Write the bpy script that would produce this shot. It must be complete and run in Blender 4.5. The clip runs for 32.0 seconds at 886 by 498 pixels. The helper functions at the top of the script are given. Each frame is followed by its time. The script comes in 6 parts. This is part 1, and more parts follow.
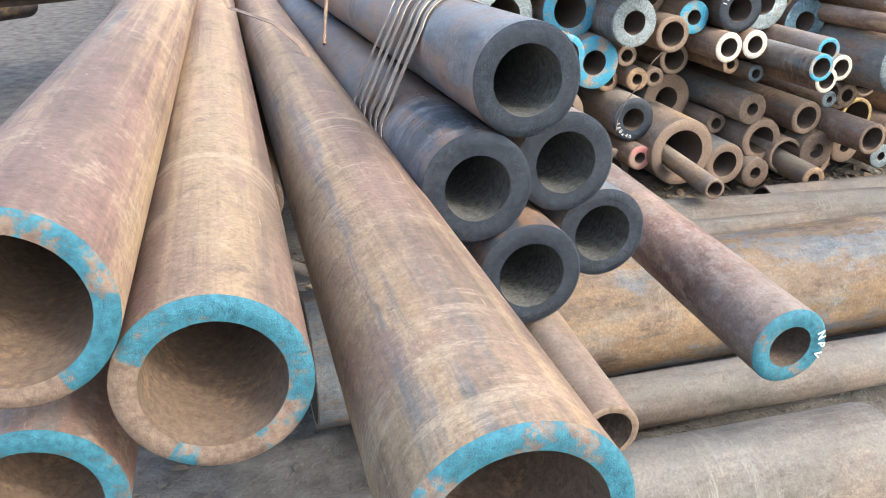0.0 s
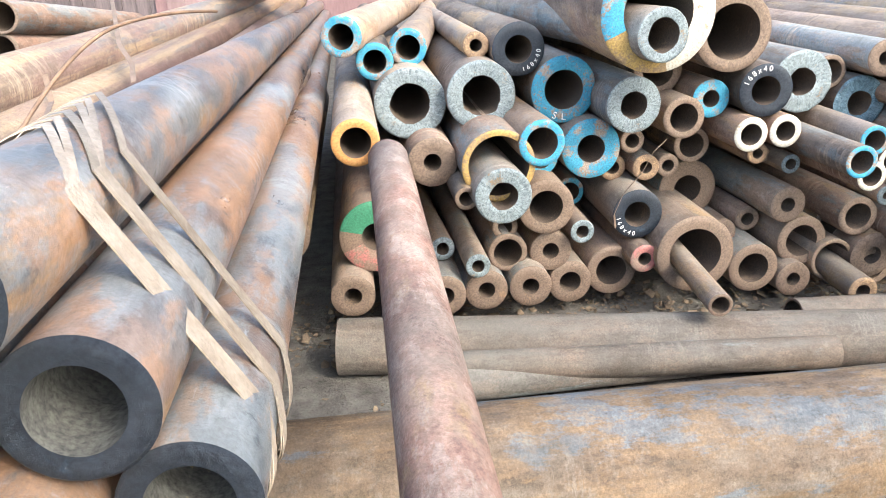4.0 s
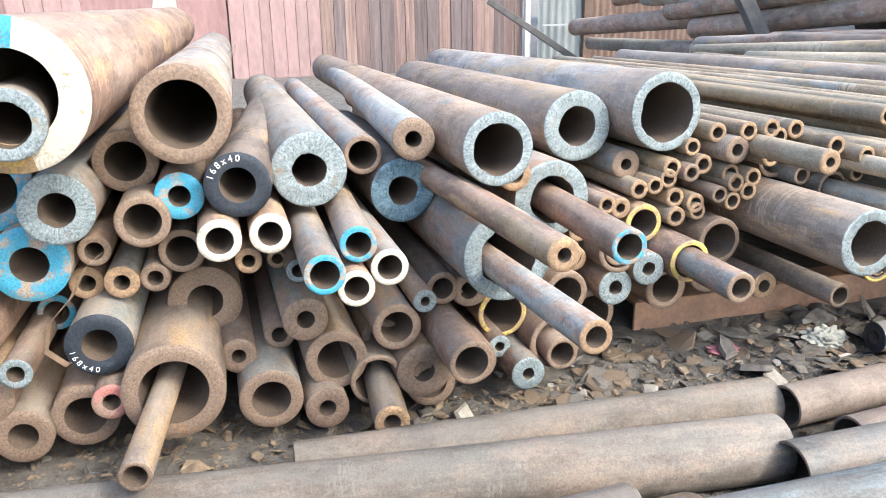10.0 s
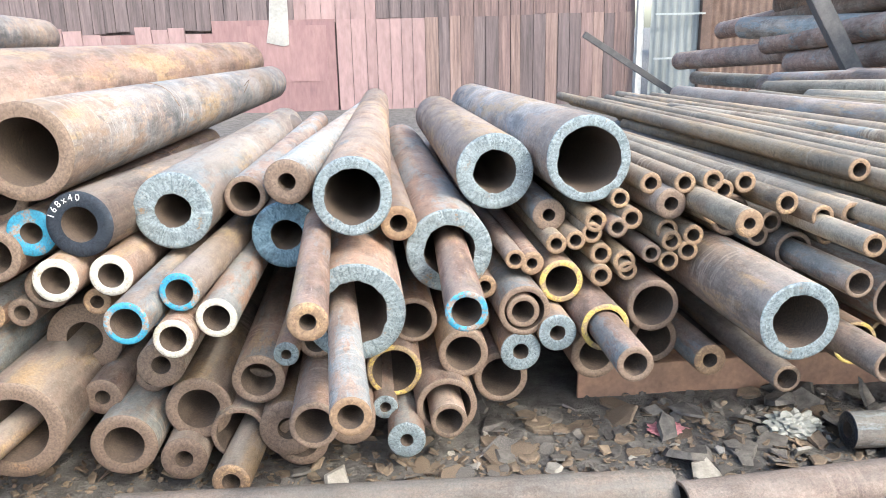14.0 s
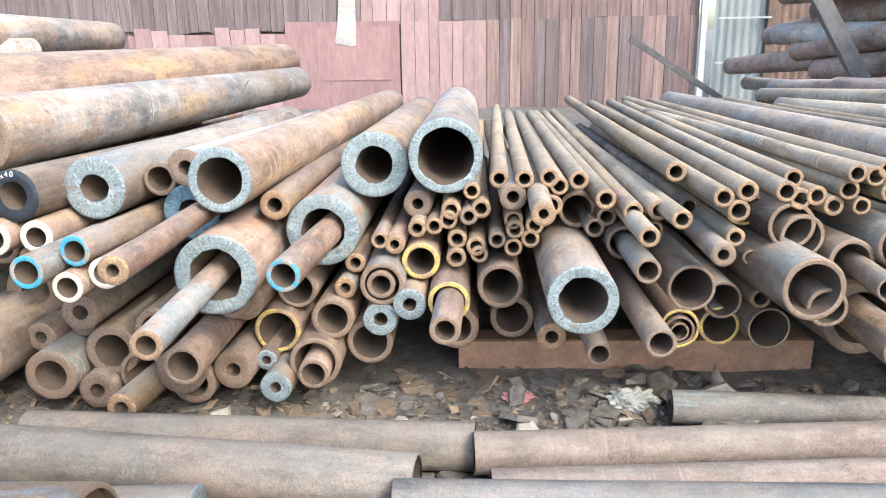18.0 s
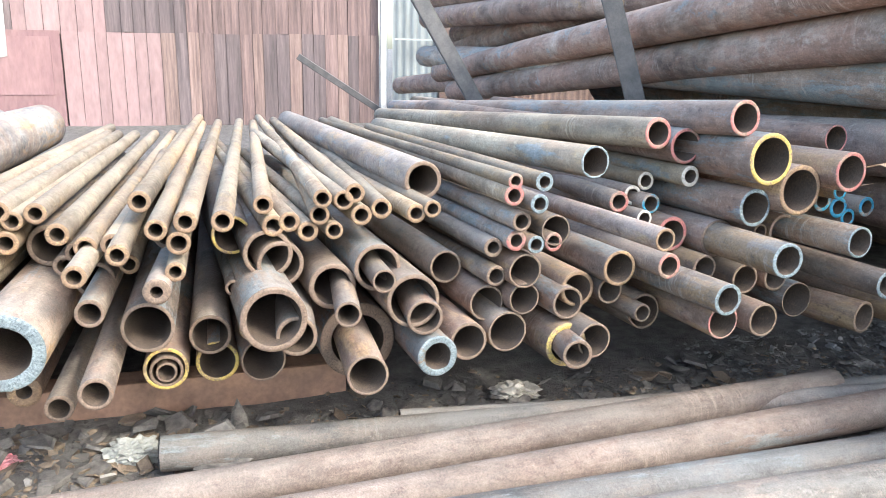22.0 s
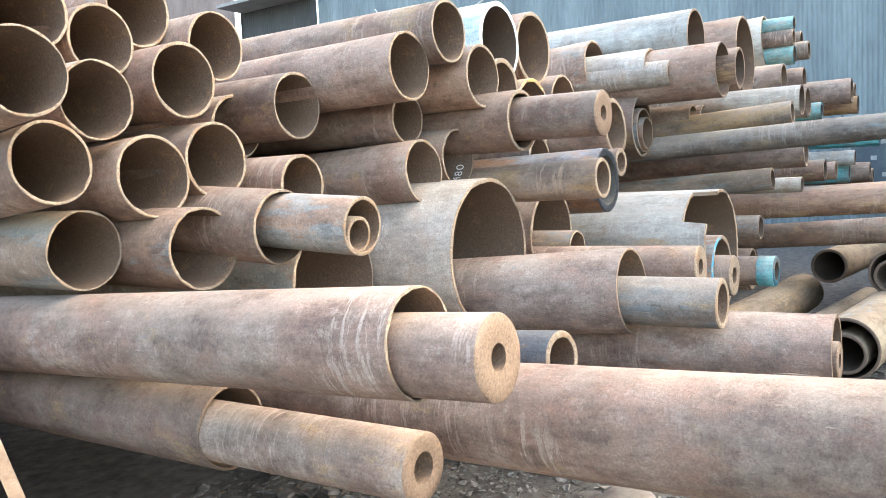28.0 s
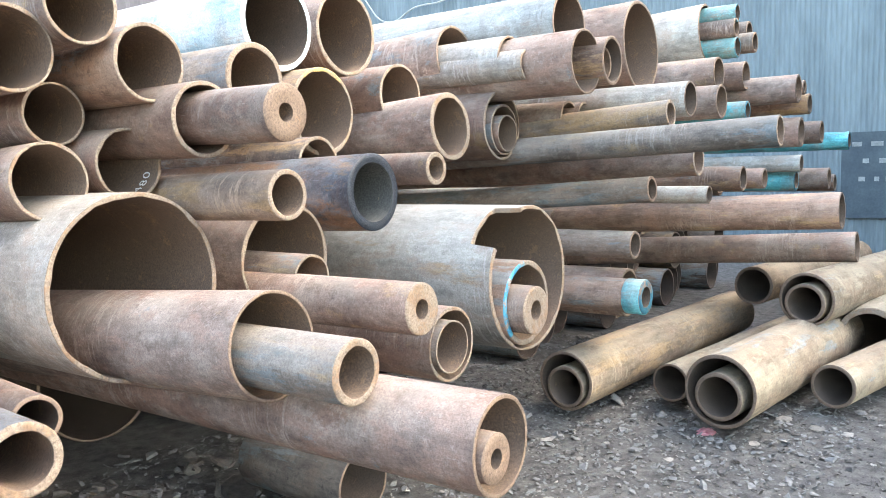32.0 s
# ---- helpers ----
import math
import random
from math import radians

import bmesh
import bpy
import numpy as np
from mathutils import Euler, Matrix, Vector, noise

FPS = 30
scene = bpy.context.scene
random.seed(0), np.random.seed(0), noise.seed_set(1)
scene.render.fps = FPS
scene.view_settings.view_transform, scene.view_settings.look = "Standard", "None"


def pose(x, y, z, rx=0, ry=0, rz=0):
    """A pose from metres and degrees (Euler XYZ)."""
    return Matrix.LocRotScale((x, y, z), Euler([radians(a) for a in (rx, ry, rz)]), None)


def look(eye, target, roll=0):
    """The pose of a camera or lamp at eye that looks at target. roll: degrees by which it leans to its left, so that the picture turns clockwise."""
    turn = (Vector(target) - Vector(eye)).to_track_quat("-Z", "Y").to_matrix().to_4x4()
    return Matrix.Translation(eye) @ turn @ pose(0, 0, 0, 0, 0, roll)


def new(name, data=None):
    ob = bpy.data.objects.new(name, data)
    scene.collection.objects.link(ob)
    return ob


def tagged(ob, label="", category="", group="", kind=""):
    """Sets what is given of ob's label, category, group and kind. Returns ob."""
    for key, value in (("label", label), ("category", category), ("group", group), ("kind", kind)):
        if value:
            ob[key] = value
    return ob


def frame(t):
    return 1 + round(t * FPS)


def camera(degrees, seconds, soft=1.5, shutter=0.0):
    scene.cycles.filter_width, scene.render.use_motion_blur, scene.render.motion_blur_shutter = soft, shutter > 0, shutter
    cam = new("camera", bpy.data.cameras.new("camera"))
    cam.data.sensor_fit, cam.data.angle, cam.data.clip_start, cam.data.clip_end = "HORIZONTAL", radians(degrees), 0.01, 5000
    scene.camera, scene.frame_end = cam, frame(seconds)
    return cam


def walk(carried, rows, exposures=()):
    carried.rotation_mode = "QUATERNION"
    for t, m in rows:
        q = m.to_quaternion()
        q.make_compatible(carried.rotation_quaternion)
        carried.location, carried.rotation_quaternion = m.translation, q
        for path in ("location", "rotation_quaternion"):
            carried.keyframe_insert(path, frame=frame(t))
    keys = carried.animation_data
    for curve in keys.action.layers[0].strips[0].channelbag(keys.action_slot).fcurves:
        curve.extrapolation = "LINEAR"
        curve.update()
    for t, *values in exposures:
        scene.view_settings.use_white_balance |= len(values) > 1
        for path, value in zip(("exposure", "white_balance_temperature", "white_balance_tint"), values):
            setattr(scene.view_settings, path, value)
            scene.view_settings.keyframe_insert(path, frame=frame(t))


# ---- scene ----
cam = camera(59.1, 32.0, 0.65)
METRES, EYE, TILT, LEAN, TURN = 8.0, 1.29, 0.0, 0.0, -15.8
ROWS = [
    (0.0, 0.0, 0.0, 0.0, -0.03, -26.04, 0.05),
    (0.5, 0.0047, 0.0063, 0.0004, 0.36, -24.79, 0.36),
    (1.0, 0.0155, 0.0109, 0.0005, 5.33, -24.09, 1.17),
    (1.5, 0.0336, 0.0137, 0.0033, 9.7, -23.26, 1.81),
    (2.0, 0.0452, 0.0164, 0.0048, 10.25, -22.3, 2.72),
    (2.5, 0.0482, 0.0256, 0.0033, 9.47, -22.32, 2.43),
    (3.0, 0.0492, 0.0404, 0.0023, 8.71, -22.3, 1.73),
    (3.5, 0.0515, 0.0485, 0.001, 7.67, -22.42, 1.25),
    (5.5, 0.0948, 0.0686, 0.0004, 11.42, -20.34, 0.12),
    (6.0, 0.0998, 0.0787, -0.0004, 8.14, -20.82, -0.3),
    (6.5, 0.1063, 0.092, 0.0002, 5.56, -20.06, -0.41),
    (7.0, 0.1142, 0.0983, -0.0009, 4.42, -19.37, 0.19),
    (7.5, 0.1312, 0.1, 0.0, 6.36, -19.11, 0.4),
    (8.0, 0.1482, 0.0996, -0.0014, 6.1, -19.12, 0.25),
    (8.5, 0.1598, 0.1038, -0.0014, 3.42, -19.12, 0.21),
    (9.0, 0.1731, 0.1194, -0.002, -0.52, -18.87, -0.15),
    (9.5, 0.1869, 0.1325, -0.0027, -3.19, -18.54, 0.32),
    (10.0, 0.2066, 0.1379, -0.0033, -0.99, -18.07, 0.82),
    (10.5, 0.2251, 0.1402, -0.0033, 0.63, -17.74, 0.58),
    (11.0, 0.2388, 0.1458, -0.004, -1.17, -18.42, 0.67),
    (11.5, 0.2505, 0.1613, -0.0045, -4.76, -18.59, 0.15),
    (12.0, 0.2593, 0.1741, -0.005, -7.72, -19.29, -0.05),
    (12.5, 0.2717, 0.1802, -0.0037, -5.81, -19.41, 0.38),
    (13.0, 0.2845, 0.1821, -0.0037, 0.12, -19.62, 1.02),
    (13.5, 0.2931, 0.1799, -0.0032, 6.23, -18.14, 1.48),
    (14.0, 0.2997, 0.1681, -0.0038, 9.65, -15.68, 1.11),
    (14.5, 0.3082, 0.1586, -0.0014, 11.11, -15.27, 0.7),
    (16.5, 0.3658, 0.1408, -0.0035, 25.04, -15.19, 1.2),
    (17.0, 0.3772, 0.1342, -0.0007, 23.03, -15.2, 0.59),
    (17.5, 0.3839, 0.1382, 0.0002, 19.01, -15.52, 0.54),
    (18.0, 0.4015, 0.143, 0.0007, 17.17, -15.63, 0.71),
    (18.5, 0.4192, 0.1478, 0.0002, 18.49, -15.95, 1.21),
    (19.0, 0.43, 0.1465, -0.0005, 19.29, -15.93, 1.59),
    (19.5, 0.4429, 0.1371, -0.0011, 18.81, -16.34, 0.88),
    (20.0, 0.4544, 0.1338, 0.0009, 16.98, -16.01, 0.07),
    (20.5, 0.4716, 0.1422, 0.0019, 14.35, -15.03, -0.27),
    (21.0, 0.4877, 0.1525, 0.0017, 12.19, -14.5, -0.38),
    (21.5, 0.499, 0.1629, 0.0018, 7.01, -14.43, -0.36),
    (22.0, 0.5016, 0.1787, 0.0021, -1.56, -14.43, -1.02),
    (22.5, 0.5001, 0.1908, 0.0015, -7.02, -14.01, -1.29),
    (23.0, 0.5058, 0.1963, 0.001, -10.99, -13.9, -1.48),
    (23.5, 0.5214, 0.2008, 0.0023, -13.94, -13.35, -1.02),
    (24.0, 0.5401, 0.2001, 0.0035, -19.05, -12.67, -0.56),
    (24.5, 0.5545, 0.2011, 0.0041, -27.02, -12.5, 0.39),
    (25.0, 0.5682, 0.2114, 0.0042, -32.36, -11.13, 0.91),
    (25.5, 0.5799, 0.2193, 0.0054, -36.29, -9.21, 1.46),
    (27.5, 0.6544, 0.2139, 0.0086, -38.18, -4.86, 2.18),
    (28.0, 0.6721, 0.2146, 0.0078, -39.2, -4.85, 2.65),
    (28.5, 0.6957, 0.1998, 0.0093, -37.15, -5.22, 2.73),
    (29.0, 0.7155, 0.1882, 0.0105, -38.11, -5.55, 2.96),
    (29.5, 0.7358, 0.1902, 0.0096, -38.81, -4.88, 2.66),
    (30.0, 0.7557, 0.1963, 0.0121, -38.66, -4.54, 2.45),
    (30.5, 0.7786, 0.1896, 0.013, -35.79, -5.05, 2.24),
    (31.0, 0.7976, 0.1783, 0.0131, -33.82, -5.99, 2.08),
    (31.5, 0.8129, 0.1787, 0.0133, -35.31, -5.9, 1.76),
    (32.0, 0.8314, 0.1866, 0.0133, -36.82, -5.57, 1.28),
]
walk(cam, [(t, pose(0, 0, EYE, TILT, LEAN, TURN) @ pose(METRES * x, METRES * y, METRES * z, 90 + pitch, roll, yaw)) for t, x, y, z, yaw, pitch, roll in ROWS],
     exposures=[(0.0, 2.35, 6750, 5), (4.0, 2.55, 6750, 5), (8.0, 2.7, 6700, 5), (13.0, 2.5, 6500, 5), (20.0, 2.55, 6450, 5), (22.0, 2.75, 6450, 5), (23.5, 3.1, 6550, 5), (25.0, 3.45, 6700, 5), (28.0, 3.2, 7600, 5), (30.0, 3.3, 7600, 5), (32.0, 3.5, 7400, 5)])

# ---- light: hazy daylight with a weak sun from behind the camera's right ----
SUN = Vector((0.45, -0.60, 0.66)).normalized()
world = bpy.data.worlds.new("sky")
scene.world = world
world.use_nodes = True
wn = world.node_tree
sky = wn.nodes.new("ShaderNodeTexSky")
sky.sky_type, sky.sun_disc = "NISHITA", False
sky.sun_elevation = math.asin(SUN.z)
sky.sun_rotation = math.atan2(SUN.x, SUN.y)
sky.air_density, sky.dust_density, sky.ozone_density = 1.0, 3.0, 0.5
wn.nodes["Background"].inputs["Strength"].default_value = 0.15
wn.links.new(sky.outputs[0], wn.nodes["Background"].inputs["Color"])
sun = bpy.data.lights.new("sun", "SUN")
sun.energy, sun.angle, sun.color = 0.46, radians(2), (1.0, 0.95, 0.88)
new("sun", sun).matrix_basis = look(SUN * 30, (0, 0, 0))


# ---- materials ----
def nodes_of(name):
    m = bpy.data.materials.new(name)
    m.use_nodes = True
    nt = m.node_tree
    return m, nt, nt.nodes["Principled BSDF"]


def coords(nt, scale, shift=7.0):
    """Object coordinates, moved for every object, scaled."""
    tc, info = nt.nodes.new("ShaderNodeTexCoord"), nt.nodes.new("ShaderNodeObjectInfo")
    mul, add, mp = nt.nodes.new("ShaderNodeMath"), nt.nodes.new("ShaderNodeVectorMath"), nt.nodes.new("ShaderNodeMapping")
    mul.operation = "MULTIPLY"
    mul.inputs[1].default_value = shift
    nt.links.new(info.outputs["Random"], mul.inputs[0])
    nt.links.new(tc.outputs["Object"], add.inputs[0])
    nt.links.new(mul.outputs[0], add.inputs[1])
    nt.links.new(add.outputs[0], mp.inputs[0])
    mp.inputs["Scale"].default_value = scale
    return mp.outputs[0], info


def noise_tex(nt, vec, scale, detail=5.0, rough=0.6):
    n = nt.nodes.new("ShaderNodeTexNoise")
    n.inputs["Scale"].default_value, n.inputs["Detail"].default_value, n.inputs["Roughness"].default_value = scale, detail, rough
    nt.links.new(vec, n.inputs["Vector"])
    return n.outputs["Fac"]


def ramp(nt, fac, stops):
    r = nt.nodes.new("ShaderNodeValToRGB")
    els = r.color_ramp.elements
    while len(els) < len(stops):
        els.new(0.5)
    for e, (p, c) in zip(els, stops):
        e.position = p
        e.color = (*c, 1) if len(c) == 3 else c
    nt.links.new(fac, r.inputs[0])
    return r.outputs[0]


def grey(v):
    return (v, v, v)


def mix(nt, fac, a, b, mode="MIX"):
    m = nt.nodes.new("ShaderNodeMix")
    m.data_type, m.blend_type = "RGBA", mode
    for sock, val in ((m.inputs["Factor"], fac), (m.inputs["A"], a), (m.inputs["B"], b)):
        if isinstance(val, (float, int)):
            sock.default_value = val
        elif isinstance(val, tuple):
            sock.default_value = (*val, 1)
        else:
            nt.links.new(val, sock)
    return m.outputs["Result"]


def bump(nt, bsdf, height, strength, distance):
    b = nt.nodes.new("ShaderNodeBump")
    b.inputs["Strength"].default_value, b.inputs["Distance"].default_value = strength, distance
    nt.links.new(height, b.inputs["Height"])
    nt.links.new(b.outputs[0], bsdf.inputs["Normal"])


def dull(c, k=0.24):
    """A colour drawn part of the way to grey."""
    m = 0.3 * c[0] + 0.59 * c[1] + 0.11 * c[2]
    return tuple(v + (m - v) * k for v in c)


COOL, WARM = (0.175, 0.204, 0.216), (0.335, 0.238, 0.138)


def shifted(nt, fac, info, amount):
    """A noise value moved up or down by the object's own random number."""
    a, c = nt.nodes.new("ShaderNodeMath"), nt.nodes.new("ShaderNodeMath")
    a.operation, c.operation = "MULTIPLY_ADD", "ADD"
    nt.links.new(info.outputs["Random"], a.inputs[0])
    a.inputs[1].default_value, a.inputs[2].default_value = amount, -amount / 2
    nt.links.new(fac, c.inputs[0])
    nt.links.new(a.outputs[0], c.inputs[1])
    return c.outputs[0]


def steel(name, dark, mid, light, patch, patch_at, dust, dust_amount, rough=0.72, cool=0.575, warm=0.56, stretch=0.20, spec=0.28, cool_tone=COOL, warm_tone=WARM):
    """Weathered pipe steel: mottled rust, blue-grey scale, ochre streaks, flakes and pits, and a film of yard dust on what faces up."""
    dark, mid, light, patch, dust = dull(dark), dull(mid), dull(light), dull(patch), dull(dust)
    m, nt, b = nodes_of(name)
    v, info = coords(nt, (1, stretch, 1), 17.0)
    v2, _ = coords(nt, (1, 1, 1), 23.0)
    v3, _ = coords(nt, (1, 0.03, 1), 5.0)
    v4, _ = coords(nt, (1, stretch if stretch > 0.1 else stretch * 0.4, 1), 19.0)
    big = noise_tex(nt, v, 6.0, 9, 0.68)
    col = ramp(nt, big, [(0.36, dark), (0.48, mid), (0.62, light)])
    # bands along the length, where the pipe lay under others or in the wet
    v6, _ = coords(nt, (0.25, 1, 0.25), 31.0)
    band = noise_tex(nt, v6, 2.3, 6, 0.62)
    col = mix(nt, ramp(nt, band, [(0.46, grey(0.0)), (0.56, grey(0.55))]), col, patch)
    patches = ramp(nt, shifted(nt, noise_tex(nt, v, 3.1, 9, 0.72), info, 0.16), [(patch_at, grey(0.0)), (patch_at + 0.04, grey(0.9))])
    col = mix(nt, patches, col, patch)
    streaks = ramp(nt, shifted(nt, noise_tex(nt, v4, 6.5, 9, 0.72), info, -0.14), [(warm, grey(0.0)), (warm + 0.07, grey(0.8))])
    col = mix(nt, streaks, col, warm_tone)
    scale = ramp(nt, shifted(nt, noise_tex(nt, v, 5.3, 9, 0.74), info, 0.20), [(cool, grey(0.0)), (cool + 0.04, grey(0.8))])
    col = mix(nt, scale, col, cool_tone)
    # flaked scale: sharp-edged islands, lighter and darker
    flake = noise_tex(nt, v2, 24.0, 9, 0.78)
    col = mix(nt, ramp(nt, flake, [(0.55, grey(0.0)), (0.60, grey(0.5))]), col, light)
    col = mix(nt, ramp(nt, flake, [(0.37, grey(0.6)), (0.43, grey(0.0))]), col, dark)
    mott = noise_tex(nt, coords(nt, (1, 0.45, 1), 41.0)[0], 13.0, 8, 0.74)
    col = mix(nt, ramp(nt, mott, [(0.53, grey(0.0)), (0.58, grey(0.55))]), col, patch)
    col = mix(nt, 0.5, col, ramp(nt, mott, [(0.36, grey(0.22)), (0.60, grey(0.74))]), "OVERLAY")
    # scuffs where pipes were dragged: pale scrapes across the pipe in a few places
    v5, _ = coords(nt, (0.7, 5.0, 0.7), 29.0)
    spot = ramp(nt, noise_tex(nt, v2, 2.4, 3, 0.5), [(0.57, grey(0.0)), (0.64, grey(1.0))])
    scrape = ramp(nt, noise_tex(nt, v5, 9.0, 7, 0.75), [(0.52, grey(0.0)), (0.58, grey(0.6))])
    col = mix(nt, mix(nt, 1.0, spot, scrape, "MULTIPLY"), col, tuple(min(1.25 * c, 0.5) for c in light))
    # broad stains
    col = mix(nt, 0.55, col, ramp(nt, noise_tex(nt, v, 1.7, 6, 0.65), [(0.36, grey(0.20)), (0.64, grey(0.78))]), "OVERLAY")
    # scratches drawn along the pipe, and short pale nicks
    scratch = noise_tex(nt, v3, 60.0, 5, 0.66)
    col = mix(nt, 0.11, col, ramp(nt, scratch, [(0.36, grey(0.2)), (0.64, grey(0.85))]), "OVERLAY")
    v7, _ = coords(nt, (1, 0.12, 1), 37.0)
    nick = ramp(nt, noise_tex(nt, v7, 130.0, 3, 0.6), [(0.70, grey(0.0)), (0.74, grey(0.5))])
    col = mix(nt, nick, col, tuple(min(1.35 * c, 0.55) for c in light))
    # rust grain and dark pits
    fine = noise_tex(nt, v2, 170.0, 5, 0.85)
    col = mix(nt, 0.30, col, ramp(nt, fine, [(0.36, grey(0.10)), (0.62, grey(0.92))]), "OVERLAY")
    speck = noise_tex(nt, v2, 62.0, 7, 0.82)
    col = mix(nt, 0.13, col, ramp(nt, speck, [(0.38, grey(0.12)), (0.60, grey(0.88))]), "OVERLAY")
    pits = ramp(nt, noise_tex(nt, v2, 75.0, 6, 0.8), [(0.31, grey(0.5)), (0.37, grey(0.0))])
    col = mix(nt, pits, col, tuple(0.55 * c for c in dark))
    vary = ramp(nt, info.outputs["Random"], [(0.0, (0.74, 0.73, 0.73)), (0.35, (1.05, 0.99, 0.95)), (0.7, (0.94, 0.98, 1.02)), (1.0, (1.18, 1.15, 1.11))])
    col = mix(nt, 1.0, col, vary, "MULTIPLY")
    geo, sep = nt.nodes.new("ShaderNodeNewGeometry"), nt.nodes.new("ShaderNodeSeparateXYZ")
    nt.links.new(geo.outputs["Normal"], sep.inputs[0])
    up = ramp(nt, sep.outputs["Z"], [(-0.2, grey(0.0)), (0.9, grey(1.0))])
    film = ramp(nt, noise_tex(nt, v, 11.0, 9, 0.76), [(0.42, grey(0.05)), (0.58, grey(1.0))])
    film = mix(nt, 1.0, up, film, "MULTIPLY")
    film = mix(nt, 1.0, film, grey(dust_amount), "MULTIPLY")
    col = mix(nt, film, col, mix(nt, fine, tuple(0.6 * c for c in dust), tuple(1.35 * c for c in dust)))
    nt.links.new(col, b.inputs["Base Color"])
    b.inputs["Metallic"].default_value = 0.06
    rg = ramp(nt, big, [(0.3, grey(rough - 0.08)), (0.7, grey(min(rough + 0.18, 1.0)))])
    nt.links.new(rg, b.inputs["Roughness"])
    b.inputs["Specular IOR Level"].default_value = spec
    hgt = mix(nt, 0.5, flake, mix(nt, 0.5, big, fine))
    bump(nt, b, hgt, 0.9, 0.006)
    return m


